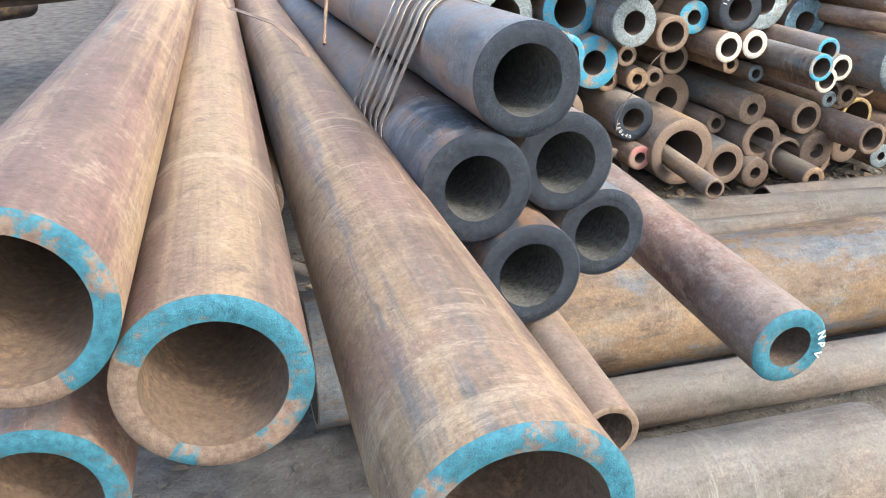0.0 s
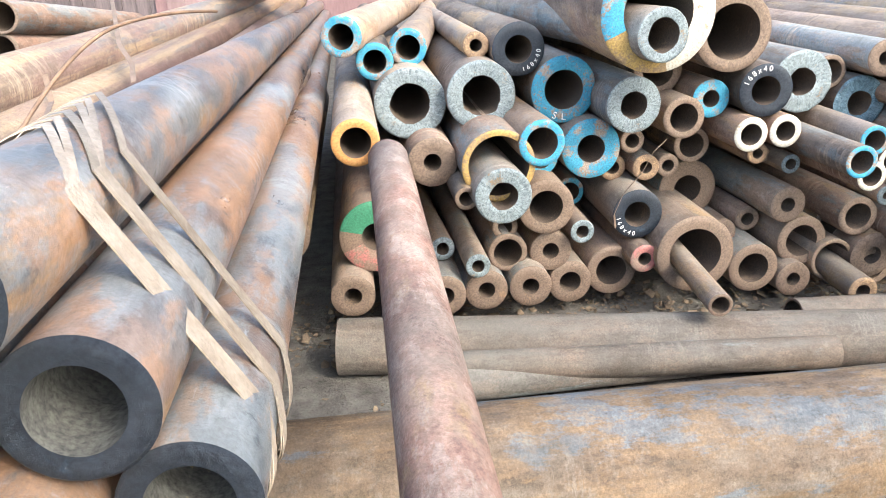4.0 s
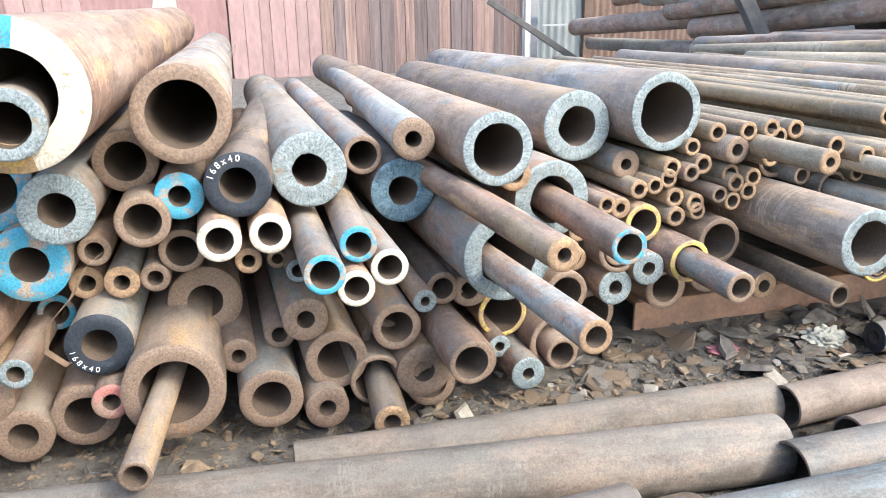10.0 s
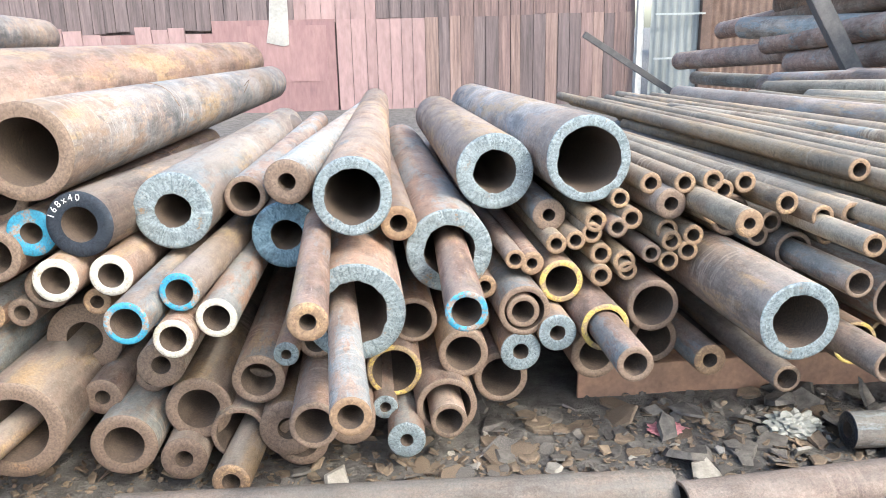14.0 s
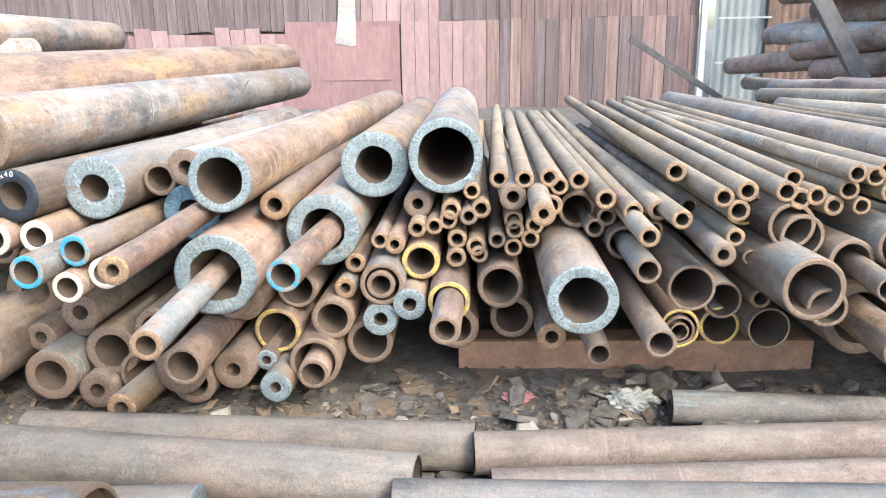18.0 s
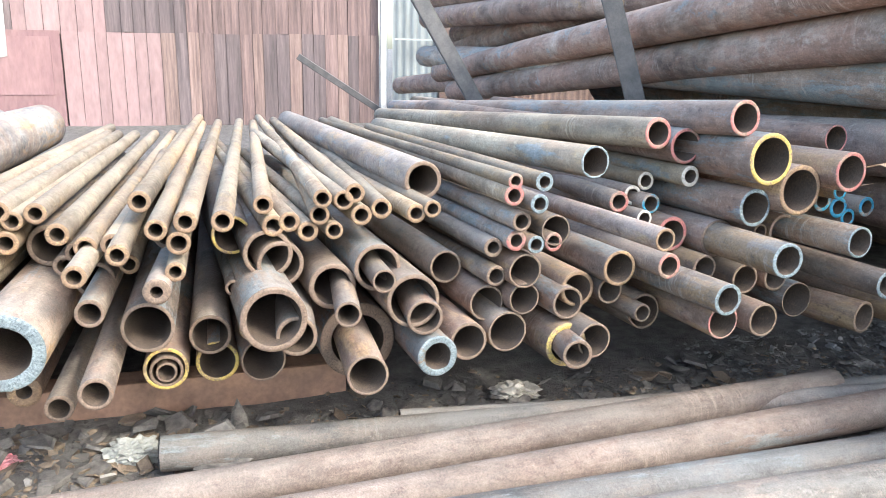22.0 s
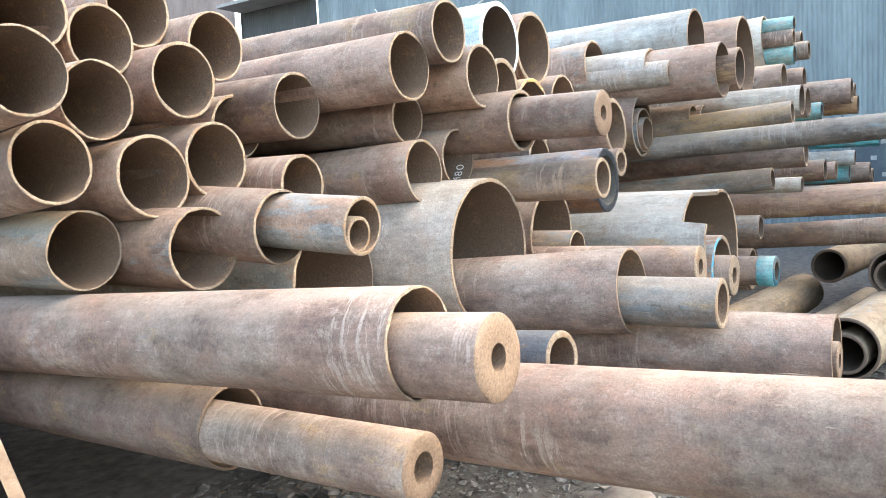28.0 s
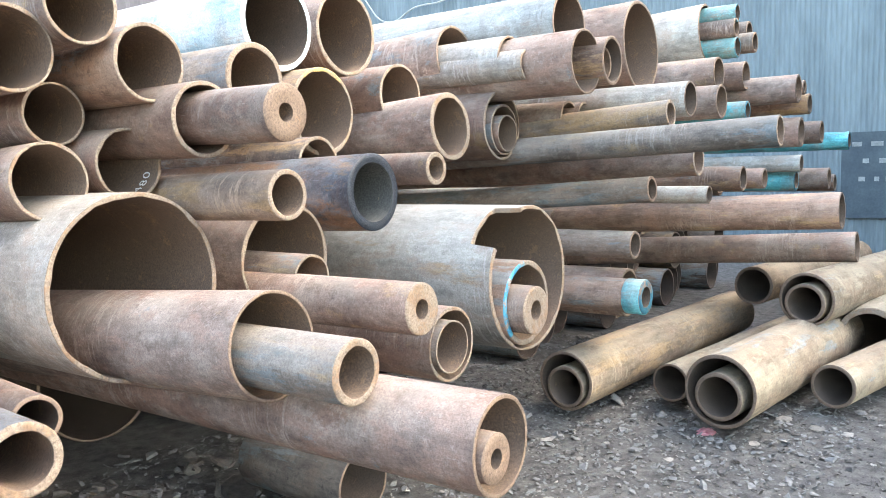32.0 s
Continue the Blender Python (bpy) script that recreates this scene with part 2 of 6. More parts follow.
DUST = (0.275, 0.243, 0.205)
BODY = {
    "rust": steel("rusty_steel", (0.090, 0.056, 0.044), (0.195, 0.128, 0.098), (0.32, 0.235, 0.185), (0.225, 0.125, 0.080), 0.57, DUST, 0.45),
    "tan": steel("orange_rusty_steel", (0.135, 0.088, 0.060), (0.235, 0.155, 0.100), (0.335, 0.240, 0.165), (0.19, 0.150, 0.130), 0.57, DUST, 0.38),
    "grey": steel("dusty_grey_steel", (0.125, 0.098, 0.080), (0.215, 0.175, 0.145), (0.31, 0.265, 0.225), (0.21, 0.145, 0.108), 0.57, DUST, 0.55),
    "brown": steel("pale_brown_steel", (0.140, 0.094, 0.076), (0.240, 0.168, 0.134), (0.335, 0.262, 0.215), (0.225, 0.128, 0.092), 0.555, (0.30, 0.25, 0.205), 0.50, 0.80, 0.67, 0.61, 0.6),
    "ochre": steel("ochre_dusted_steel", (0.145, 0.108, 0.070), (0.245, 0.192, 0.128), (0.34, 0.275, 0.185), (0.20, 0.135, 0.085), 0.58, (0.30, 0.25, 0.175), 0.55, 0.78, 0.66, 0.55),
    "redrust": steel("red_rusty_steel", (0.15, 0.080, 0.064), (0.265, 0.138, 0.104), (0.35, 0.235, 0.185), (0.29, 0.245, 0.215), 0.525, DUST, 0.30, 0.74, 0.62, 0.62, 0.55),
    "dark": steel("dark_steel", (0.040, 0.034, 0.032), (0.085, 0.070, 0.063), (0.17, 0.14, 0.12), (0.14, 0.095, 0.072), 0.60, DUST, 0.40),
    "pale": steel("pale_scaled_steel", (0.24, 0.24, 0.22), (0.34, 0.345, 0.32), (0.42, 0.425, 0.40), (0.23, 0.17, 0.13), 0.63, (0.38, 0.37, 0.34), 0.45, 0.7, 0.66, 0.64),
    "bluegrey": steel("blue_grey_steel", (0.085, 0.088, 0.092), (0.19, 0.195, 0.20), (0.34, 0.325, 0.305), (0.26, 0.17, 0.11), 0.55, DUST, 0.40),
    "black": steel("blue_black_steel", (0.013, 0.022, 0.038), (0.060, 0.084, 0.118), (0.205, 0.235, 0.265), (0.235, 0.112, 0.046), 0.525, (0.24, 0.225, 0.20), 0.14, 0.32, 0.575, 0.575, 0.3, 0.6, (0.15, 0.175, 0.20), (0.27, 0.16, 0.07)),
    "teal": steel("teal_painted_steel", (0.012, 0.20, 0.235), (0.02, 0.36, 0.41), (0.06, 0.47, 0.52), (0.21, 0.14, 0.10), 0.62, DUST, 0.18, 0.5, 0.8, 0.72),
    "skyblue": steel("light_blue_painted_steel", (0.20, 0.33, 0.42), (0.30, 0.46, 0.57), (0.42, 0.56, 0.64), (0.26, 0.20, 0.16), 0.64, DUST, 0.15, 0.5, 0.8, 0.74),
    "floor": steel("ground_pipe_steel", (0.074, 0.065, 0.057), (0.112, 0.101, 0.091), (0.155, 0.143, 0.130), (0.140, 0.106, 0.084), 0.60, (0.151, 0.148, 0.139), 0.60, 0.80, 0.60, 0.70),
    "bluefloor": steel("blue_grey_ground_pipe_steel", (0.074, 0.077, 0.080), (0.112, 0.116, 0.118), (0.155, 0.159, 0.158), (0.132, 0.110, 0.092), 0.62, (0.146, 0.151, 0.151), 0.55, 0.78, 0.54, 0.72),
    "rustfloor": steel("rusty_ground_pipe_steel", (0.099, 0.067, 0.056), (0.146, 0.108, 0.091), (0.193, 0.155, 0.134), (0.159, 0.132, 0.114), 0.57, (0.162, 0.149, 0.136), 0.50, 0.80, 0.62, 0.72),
    # dusty floor steel, colour raised to stand for the open yard's brighter light
    "litfloor": steel("lightened_dusty_yard_pipe_steel", (0.103, 0.099, 0.092), (0.153, 0.147, 0.137), (0.202, 0.195, 0.185), (0.172, 0.136, 0.113), 0.60, (0.202, 0.200, 0.191), 0.60, 0.78, 0.60, 0.70),
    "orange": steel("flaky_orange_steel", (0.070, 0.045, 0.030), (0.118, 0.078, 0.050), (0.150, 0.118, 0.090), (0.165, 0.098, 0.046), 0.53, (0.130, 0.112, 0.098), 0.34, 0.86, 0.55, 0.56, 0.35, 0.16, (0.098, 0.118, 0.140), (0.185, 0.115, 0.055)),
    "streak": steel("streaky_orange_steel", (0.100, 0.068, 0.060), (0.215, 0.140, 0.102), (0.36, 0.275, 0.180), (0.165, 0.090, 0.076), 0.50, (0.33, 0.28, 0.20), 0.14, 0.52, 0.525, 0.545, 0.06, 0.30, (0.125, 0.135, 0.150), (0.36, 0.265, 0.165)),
}


def face_material(name, paint, amount, base=(0.135, 0.103, 0.083), base2=(0.25, 0.198, 0.160), metal=0.2, rough=0.6, ridges=0.0):
    """A pipe's end face: sawn or torched steel with radial drag lines, and paint worn through in places."""
    m, nt, b = nodes_of(name)
    v, info = coords(nt, (1, 1, 1), 13.0)
    n1 = noise_tex(nt, v, 150.0, 8, 0.74)
    n2 = noise_tex(nt, v, 16.0, 8, 0.70)
    # polar coordinates on the face
    tc, sp, at, ln, cb = (nt.nodes.new(k) for k in ("ShaderNodeTexCoord", "ShaderNodeSeparateXYZ", "ShaderNodeMath", "ShaderNodeVectorMath", "ShaderNodeCombineXYZ"))
    at.operation, ln.operation = "ARCTAN2", "LENGTH"
    nt.links.new(tc.outputs["Object"], sp.inputs[0])
    nt.links.new(sp.outputs["Z"], at.inputs[0])
    nt.links.new(sp.outputs["X"], at.inputs[1])
    nt.links.new(tc.outputs["Object"], ln.inputs[0])
    nt.links.new(at.outputs[0], cb.inputs["X"])
    nt.links.new(ln.outputs["Value"], cb.inputs["Y"])
    nt.links.new(info.outputs["Random"], cb.inputs["Z"])
    # the cut's furrows wander, so the polar coordinates are bent by a broad noise
    warp = nt.nodes.new("ShaderNodeVectorMath")
    warp.operation = "MULTIPLY_ADD"
    nt.links.new(mix(nt, 0.5, n2, n1), warp.inputs[0])
    warp.inputs[1].default_value = (0.45, 0.3, 0.3)
    nt.links.new(cb.outputs[0], warp.inputs[2])
    drag = noise_tex(nt, warp.outputs[0], 17.0, 9, 0.80)
    mixed = mix(nt, ridges, n1, drag)
    col = ramp(nt, mixed, [(0.38 + 0.05 * ridges, base), (0.62 - 0.05 * ridges, base2)])
    col = mix(nt, ramp(nt, noise_tex(nt, v, 95.0, 6, 0.75), [(0.34, grey(0.5)), (0.42, grey(0.0))]), col, tuple(0.5 * c for c in base))
    if amount > 0:
        mask = ramp(nt, mix(nt, 0.3, n2, n1), [(1 - amount - 0.025, grey(0.0)), (1 - amount + 0.025, grey(1.0))])
        pcol = mix(nt, ramp(nt, n1, [(0.35, grey(0.0)), (0.65, grey(1.0))]), tuple(c * 0.60 for c in paint), tuple(min(c * 1.2 + 0.02, 0.92) for c in paint))
        col = mix(nt, mask, col, pcol)
    nt.links.new(col, b.inputs["Base Color"])
    b.inputs["Metallic"].default_value = metal
    b.inputs["Roughness"].default_value = rough
    bump(nt, b, mix(nt, 0.4, mixed, n2), 0.9, 0.004 + 0.012 * ridges)
    return m


FACE = {
    "rust": face_material("rusty_face", (0.205, 0.125, 0.075), 0.38, (0.098, 0.068, 0.052), (0.195, 0.142, 0.110)),
    "tan": face_material("fresh_rust_face", (0.29, 0.19, 0.105), 0.44, (0.13, 0.085, 0.058), (0.245, 0.165, 0.105)),
    "red": face_material("red_painted_face", (0.34, 0.125, 0.115), 0.50, (0.16, 0.10, 0.082), (0.28, 0.205, 0.165)),
    "cut": face_material("torch_cut_face", (0.19, 0.130, 0.082), 0.40, (0.070, 0.094, 0.108), (0.295, 0.355, 0.390), 0.45, 0.36, 0.5),
    "flame": face_material("brown_torch_cut_face", (0.20, 0.132, 0.085), 0.46, (0.11, 0.083, 0.066), (0.285, 0.238, 0.192), 0.12, 0.7, 0.4),
    "sky": face_material("light_blue_face", (0.42, 0.55, 0.62), 0.62, (0.34, 0.30, 0.26), (0.52, 0.50, 0.47)),
    "bluecut": face_material("blued_cut_face", (0.04, 0.07, 0.10), 0.42, (0.022, 0.062, 0.098), (0.19, 0.30, 0.38), 0.50, 0.32, 0.5),
    "blue": face_material("blue_painted_face", (0.020, 0.222, 0.355), 0.53, (0.17, 0.12, 0.095), (0.32, 0.27, 0.23)),
    "teal": face_material("teal_painted_face", (0.010, 0.118, 0.175), 0.54, (0.14, 0.09, 0.07), (0.27, 0.20, 0.155)),
    "white": face_material("white_painted_face", (0.43, 0.405, 0.36), 0.60, (0.24, 0.18, 0.12), (0.36, 0.30, 0.225)),
    "yellow": face_material("yellow_painted_face", (0.42, 0.31, 0.085), 0.50, (0.19, 0.13, 0.08), (0.30, 0.225, 0.135)),
    "gold": face_material("ochre_painted_face", (0.33, 0.215, 0.065), 0.50, (0.18, 0.12, 0.07), (0.28, 0.20, 0.115)),
    "orange": face_material("orange_painted_face", (0.44, 0.22, 0.07), 0.66, (0.24, 0.14, 0.08), (0.38, 0.235, 0.13)),
    "black": face_material("black_sawn_face", (0.008, 0.016, 0.030), 0.60, (0.012, 0.024, 0.042), (0.072, 0.100, 0.138), 0.40, 0.34, 0.35),
    "leaf": face_material("green_painted_face", (0.020, 0.165, 0.095), 0.68, (0.15, 0.10, 0.075), (0.24, 0.18, 0.13)),
    "green": face_material("brown_thick_face", (0, 0, 0), 0.0, (0.12, 0.080, 0.060), (0.205, 0.150, 0.115)),
}
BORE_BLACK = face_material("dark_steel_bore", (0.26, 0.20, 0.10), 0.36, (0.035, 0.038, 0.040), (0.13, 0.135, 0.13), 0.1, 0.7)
# rusty bore, darkened so that its colour holds part of the inner shade
BORE = face_material("shade_darkened_rusty_bore", (0.135, 0.090, 0.058), 0.40, (0.060, 0.046, 0.038), (0.115, 0.084, 0.064), 0.05, 0.85)
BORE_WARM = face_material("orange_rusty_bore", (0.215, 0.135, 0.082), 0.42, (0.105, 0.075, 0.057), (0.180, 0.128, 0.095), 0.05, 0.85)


# ---- building helpers ----
def mesh_of(name, verts, faces, mat, smooth=True):
    me = bpy.data.meshes.new(name)
    me.from_pydata(verts, [], faces)
    me.materials.append(mat)
    if smooth:
        me.polygons.foreach_set("use_smooth", [True] * len(me.polygons))
    me.update()
    return me


def part(name, bm, mat, parent, label=""):
    me = bpy.data.meshes.new(name)
    bm.to_mesh(me)
    bm.free()
    me.materials.append(mat)
    ob = new(name, me)
    ob.parent = parent
    return tagged(ob, label)


def loft(rows, closed_ends=""):
    """Vertices and quads through rows of rings of equal length."""
    n = len(rows[0])
    verts = [p for row in rows for p in row]
    faces = []
    for i in range(len(rows) - 1):
        for j in range(n):
            k = (j + 1) % n
            faces.append((i * n + j, i * n + k, (i + 1) * n + k, (i + 1) * n + j))
    if "end" in closed_ends:
        faces.append(tuple((len(rows) - 1) * n + j for j in range(n)))
    return verts, faces


def ring(y, rad, n, wob=None):
    return [((rad if wob is None else rad * (1 + wob(j))) * math.cos(2 * math.pi * j / n), y, (rad if wob is None else rad * (1 + wob(j))) * math.sin(2 * math.pi * j / n)) for j in range(n)]


COUNT = [0]
WORDS = {"rust": "rusty brown steel pipe", "tan": "orange-rusted steel pipe", "ochre": "ochre-dusted steel pipe", "redrust": "red-brown rusted steel pipe with pale dust", "grey": "dusty grey-brown steel pipe", "brown": "pale brown rusted steel pipe", "dark": "dark scaled steel pipe", "pale": "pale grey scaled steel pipe",
         "bluegrey": "blue-grey scaled steel pipe", "black": "blue-black mill-scaled steel pipe", "teal": "teal painted steel pipe", "floor": "dust-covered steel pipe on the ground", "litfloor": "dusty light-brightened steel pipe on the ground", "orange": "flaking orange and grey steel pipe", "skyblue": "light blue painted steel pipe", "bluefloor": "dusty blue-grey steel pipe on the ground", "rustfloor": "rough rusty steel pipe on the ground", "streak": "streaky orange-brown steel pipe"}
ENDS = {"rust": "with a rusty sawn end", "tan": "with a fresh orange-brown end", "red": "with traces of red paint on its end", "cut": "with a rough torch-cut end", "flame": "with a ragged brown torch-cut end", "sky": "with a light blue painted end", "bluecut": "with a blued torch-cut end", "blue": "with a blue painted end",
        "teal": "with a teal painted end", "white": "with a white painted end", "yellow": "with a yellow painted end", "gold": "with an ochre painted end", "orange": "with an orange painted end", "black": "with a black sawn end", "green": "with a green and red painted end"}


def pipe(x, y, z, R, r, yaw, pitch, L, face, body, group="stacked pipes", both=False, sectors=(), notch=None, band=0.0):
    """A pipe whose near end stands at (x, y, z) and which runs L metres along its own +y. Parts: the end face and the bore."""
    COUNT[0] += 1
    rng = random.Random(COUNT[0])
    n = 160 if notch else 56 if R > 0.09 else (40 if R > 0.045 else 28)
    thin = R - r
    bev = min(0.004, thin * 0.2)
    rough = face in ("cut", "bluecut", "flame")
    p1, p2 = rng.uniform(0, 6.28), rng.uniform(0, 6.28)
    oval = rng.uniform(0.0, 0.012)

    def wob(j):
        return oval * math.cos(4 * math.pi * j / n + p1)
    steps = 2 + int(L / 0.5)
    amp = thin * (0.09 if face in ("cut", "bluecut") else 0.05 if rough else 0.012)
    # the torch's ragged cut: the same unevenness at the rim of body, face and bore
    jag = [amp * (0.6 * noise.noise((math.cos(6.283 * j / n) * 3 + p1, math.sin(6.283 * j / n) * 3, p2)) + 0.4 * rng.uniform(-1, 1)) for j in range(n)]

    # a rectangular piece cut out of the end: from and to in degrees, and depth
    cut = [notch[2] if notch and notch[0] < 360 * j / n < notch[1] else 0.0 for j in range(n)]

    def shift(row, k):
        row = [(px, py + cut[j], pz) for j, (px, py, pz) in enumerate(row)]
        return [(px, py + jag[j] * k, pz) for j, (px, py, pz) in enumerate(row)]
    rows = [shift(ring(bev, R, n, wob), 1)]
    for s in range(1, steps):
        rows.append(ring(L * s / steps, R * (1 + rng.uniform(-0.004, 0.004)), n, wob))
    rows += [ring(L - bev, R, n, wob), ring(L, R - bev, n, wob), ring(L, r if both else 0.001, n)]
    ob = new("steel_tube" if R < 0.0375 else "steel_pipe", mesh_of("pipe_shell", *loft(rows), BODY[body]))
    ob.matrix_basis = pose(x, y, z, pitch, 0, yaw)
    tagged(ob, WORDS[body] + " " + ENDS[face], "pipe", group)
    # end face with an uneven inner rim
    rk = 0.075 if face in ("cut", "bluecut") else 0.04 if rough else 0.008
    rim = [rk * (noise.noise((math.cos(6.283 * j / n) * 1.6, math.sin(6.283 * j / n) * 1.6, p1 + 9)) + 0.7 * noise.noise((math.cos(6.283 * j / n) * 5, math.sin(6.283 * j / n) * 5, p1)) + (0.10 * rng.uniform(-1, 1) if rough else 0)) for j in range(n)]
    fr = [shift(ring(bev, R, n, wob), 1), shift(ring(0.0, R - bev, n, wob), 1)]
    m = 7 if rough else 2
    for s in range(1, m):
        q = s / m
        row = ring(0.0, (R - bev) * (1 - q) + r * q, n, lambda j, q=q: rim[j] * q)
        fr.append([(px, py + amp * (noise.noise((px * 60 / R * 0.1 + p1, pz * 60 / R * 0.1, s * 1.7)) if rough else 0) + (jag[j] * (1 - q) if rough else 0) + cut[j], pz) for j, (px, py, pz) in enumerate(row)])
    fr.append([(px, py + cut[j], pz) for j, (px, py, pz) in enumerate(ring(bev * 0.4, r, n, lambda j: rim[j]))])
    ef = new("end_face", mesh_of("pipe_end", *loft(fr), FACE[face]))
    ef.parent = ob
    for a0, a1, kind in sectors:
        ef.data.materials.append(FACE[kind])
        for poly in ef.data.polygons:
            ang = math.degrees(math.atan2(poly.center.z, poly.center.x)) % 360
            if (ang - a0) % 360 < (a1 - a0):
                poly.material_index = len(ef.data.materials) - 1
    if band:
        pb = new("paint_band", mesh_of("paint_band", *loft([ring(0.006, R + 0.001, n, wob), ring(0.007, R + 0.003, n, wob), ring(band, R + 0.003, n, wob), ring(band + 0.004, R, n, wob)]), BODY["teal"]))
        pb.parent = ob
        tagged(pb, "teal painted band")
    depth = L - 0.02
    br = [ring(bev * 0.4, r, n, lambda j: rim[j]), ring(0.02, r, n, lambda j: rim[j] * 0.5), ring(0.12, r, n), ring(depth, r, n)]
    br = [[(px, py + (cut[j] if k < 3 else 0.0), pz) for j, (px, py, pz) in enumerate(row)] for k, row in enumerate(br)]
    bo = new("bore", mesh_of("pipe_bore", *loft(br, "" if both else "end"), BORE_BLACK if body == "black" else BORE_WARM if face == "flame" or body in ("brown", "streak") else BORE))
    bo.parent = ob
    if both:
        fe = new("far_face", mesh_of("pipe_end", *loft([ring(L, R - bev, n, wob), ring(L + 0.001, r, n)]), FACE[face]))
        fe.parent = ob
    return ob


def lying(ax, ay, bx, by, R, r, face="rust", body="floor", z=None, z2=None):
    """A pipe on the ground from a to b (axis points in plan), resting at its own radius."""
    z = R if z is None else z
    z2 = z if z2 is None else z2
    L = math.dist((ax, ay, z), (bx, by, z2))
    yaw = math.degrees(math.atan2(-(bx - ax), by - ay))
    return pipe(ax, ay, z, R, r, yaw, math.degrees(math.asin((z2 - z) / L)), L, face, body, "pipes lying on the ground", True)


def box(bm, x0, y0, z0, x1, y1, z1):
    vs = [bm.verts.new(p) for p in ((x0, y0, z0), (x1, y0, z0), (x1, y1, z0), (x0, y1, z0), (x0, y0, z1), (x1, y0, z1), (x1, y1, z1), (x0, y1, z1))]
    for f in ((0, 3, 2, 1), (4, 5, 6, 7), (0, 1, 5, 4), (1, 2, 6, 5), (2, 3, 7, 6), (3, 0, 4, 7)):
        bm.faces.new([vs[i] for i in f])


def plain(name, c1, c2, scale=9.0, rough=0.75, stretch=(1, 1, 1), bumps=0.4, dist=0.01, metal=0.0, vary_by=0.25):
    m, nt, b = nodes_of(name)
    v, info = coords(nt, stretch)
    n1, n2 = noise_tex(nt, v, scale, 7, 0.65), noise_tex(nt, v, scale * 9, 3, 0.6)
    col = mix(nt, 0.3, ramp(nt, n1, [(0.3, c1), (0.7, c2)]), ramp(nt, n2, [(0.25, grey(0.25)), (0.75, grey(0.8))]), "OVERLAY")
    vary = ramp(nt, info.outputs["Random"], [(0.0, grey(1 - vary_by)), (1.0, grey(1 + vary_by))])
    nt.links.new(mix(nt, 1.0, col, vary, "MULTIPLY"), b.inputs["Base Color"])
    b.inputs["Roughness"].default_value = rough
    b.inputs["Metallic"].default_value = metal
    bump(nt, b, mix(nt, 0.4, n1, n2), bumps, dist)
    return m


# ---- ground ----
SOIL = plain("oily_soil", (0.042, 0.040, 0.038), (0.145, 0.137, 0.130), 13.0, 0.92, bumps=1.0, dist=0.03)
gx, gy = 260, 220
gv, gf = [], []


def ground_z(x, y):
    near = 0.09 * min(max((1.75 - y) / 0.4, 0), 1) * min(max((2.6 - x) / 0.8, 0), 1)
    return 0.018 * noise.noise((x * 0.9, y * 0.9, 0)) + 0.012 * noise.noise((x * 5, y * 5, 3)) + 0.004 + near


for j in range(gy + 1):
    for i in range(gx + 1):
        u, w = i / gx * 2 - 1, j / gy * 2 - 1
        X, Y = 6 + 9 * u + 500 * u ** 9, 3 + 6 * w + 500 * w ** 9
        gv.append((X, Y, ground_z(X, Y)))
for j in range(gy):
    for i in range(gx):
        a = j * (gx + 1) + i
        gf.append((a, a + 1, a + gx + 2, a + gx + 1))
tagged(new("ground", mesh_of("ground", gv, gf, SOIL)), "dark oily trodden soil of the pipe yard", "ground", kind="structure")

# ---- back wall: dark planks above, pink sheets and planks below ----
WOOD = plain("weathered_plank", (0.070, 0.049, 0.050), (0.195, 0.136, 0.130), 5.0, 0.85, (3, 3, 0.18), vary_by=0.15)
DARKWOOD = plain("grey_dark_plank", (0.055, 0.044, 0.048), (0.150, 0.118, 0.122), 5.0, 0.85, (3, 3, 0.18), vary_by=0.15)
RAWWOOD = plain("peeling_plank", (0.085, 0.058, 0.055), (0.230, 0.165, 0.150), 6.0, 0.85, (3, 3, 0.16), vary_by=0.15)
PINK = plain("faded_pink_sheet", (0.160, 0.092, 0.098), (0.215, 0.132, 0.134), 2.0, 0.75, (1, 1, 0.3), vary_by=0.05)
PALEPINK = plain("pale_pink_board", (0.182, 0.120, 0.122), (0.245, 0.170, 0.171), 2.0, 0.75, (1, 1, 0.3), vary_by=0.12)
WALL_Y = 13.9
wall = new("wall_north")
tagged(wall, "weathered plank wall patched with faded pink sheets", "wall", kind="structure")
bm = bmesh.new()
box(bm, -12, WALL_Y + 0.12, -0.1, 7.35, WALL_Y + 0.2, 4.5)
part("backing", bm, DARKWOOD, wall)


def board(name, x0, x1, z0, z1, dy, mat, lean=0.0, thick=0.03):
    bm = bmesh.new()
    box(bm, x0, WALL_Y - dy - thick, z0, x1, WALL_Y - dy, z1)
    for v in bm.verts:
        v.co.x += lean * (v.co.z - z0)
    return part(name, bm, mat, wall)


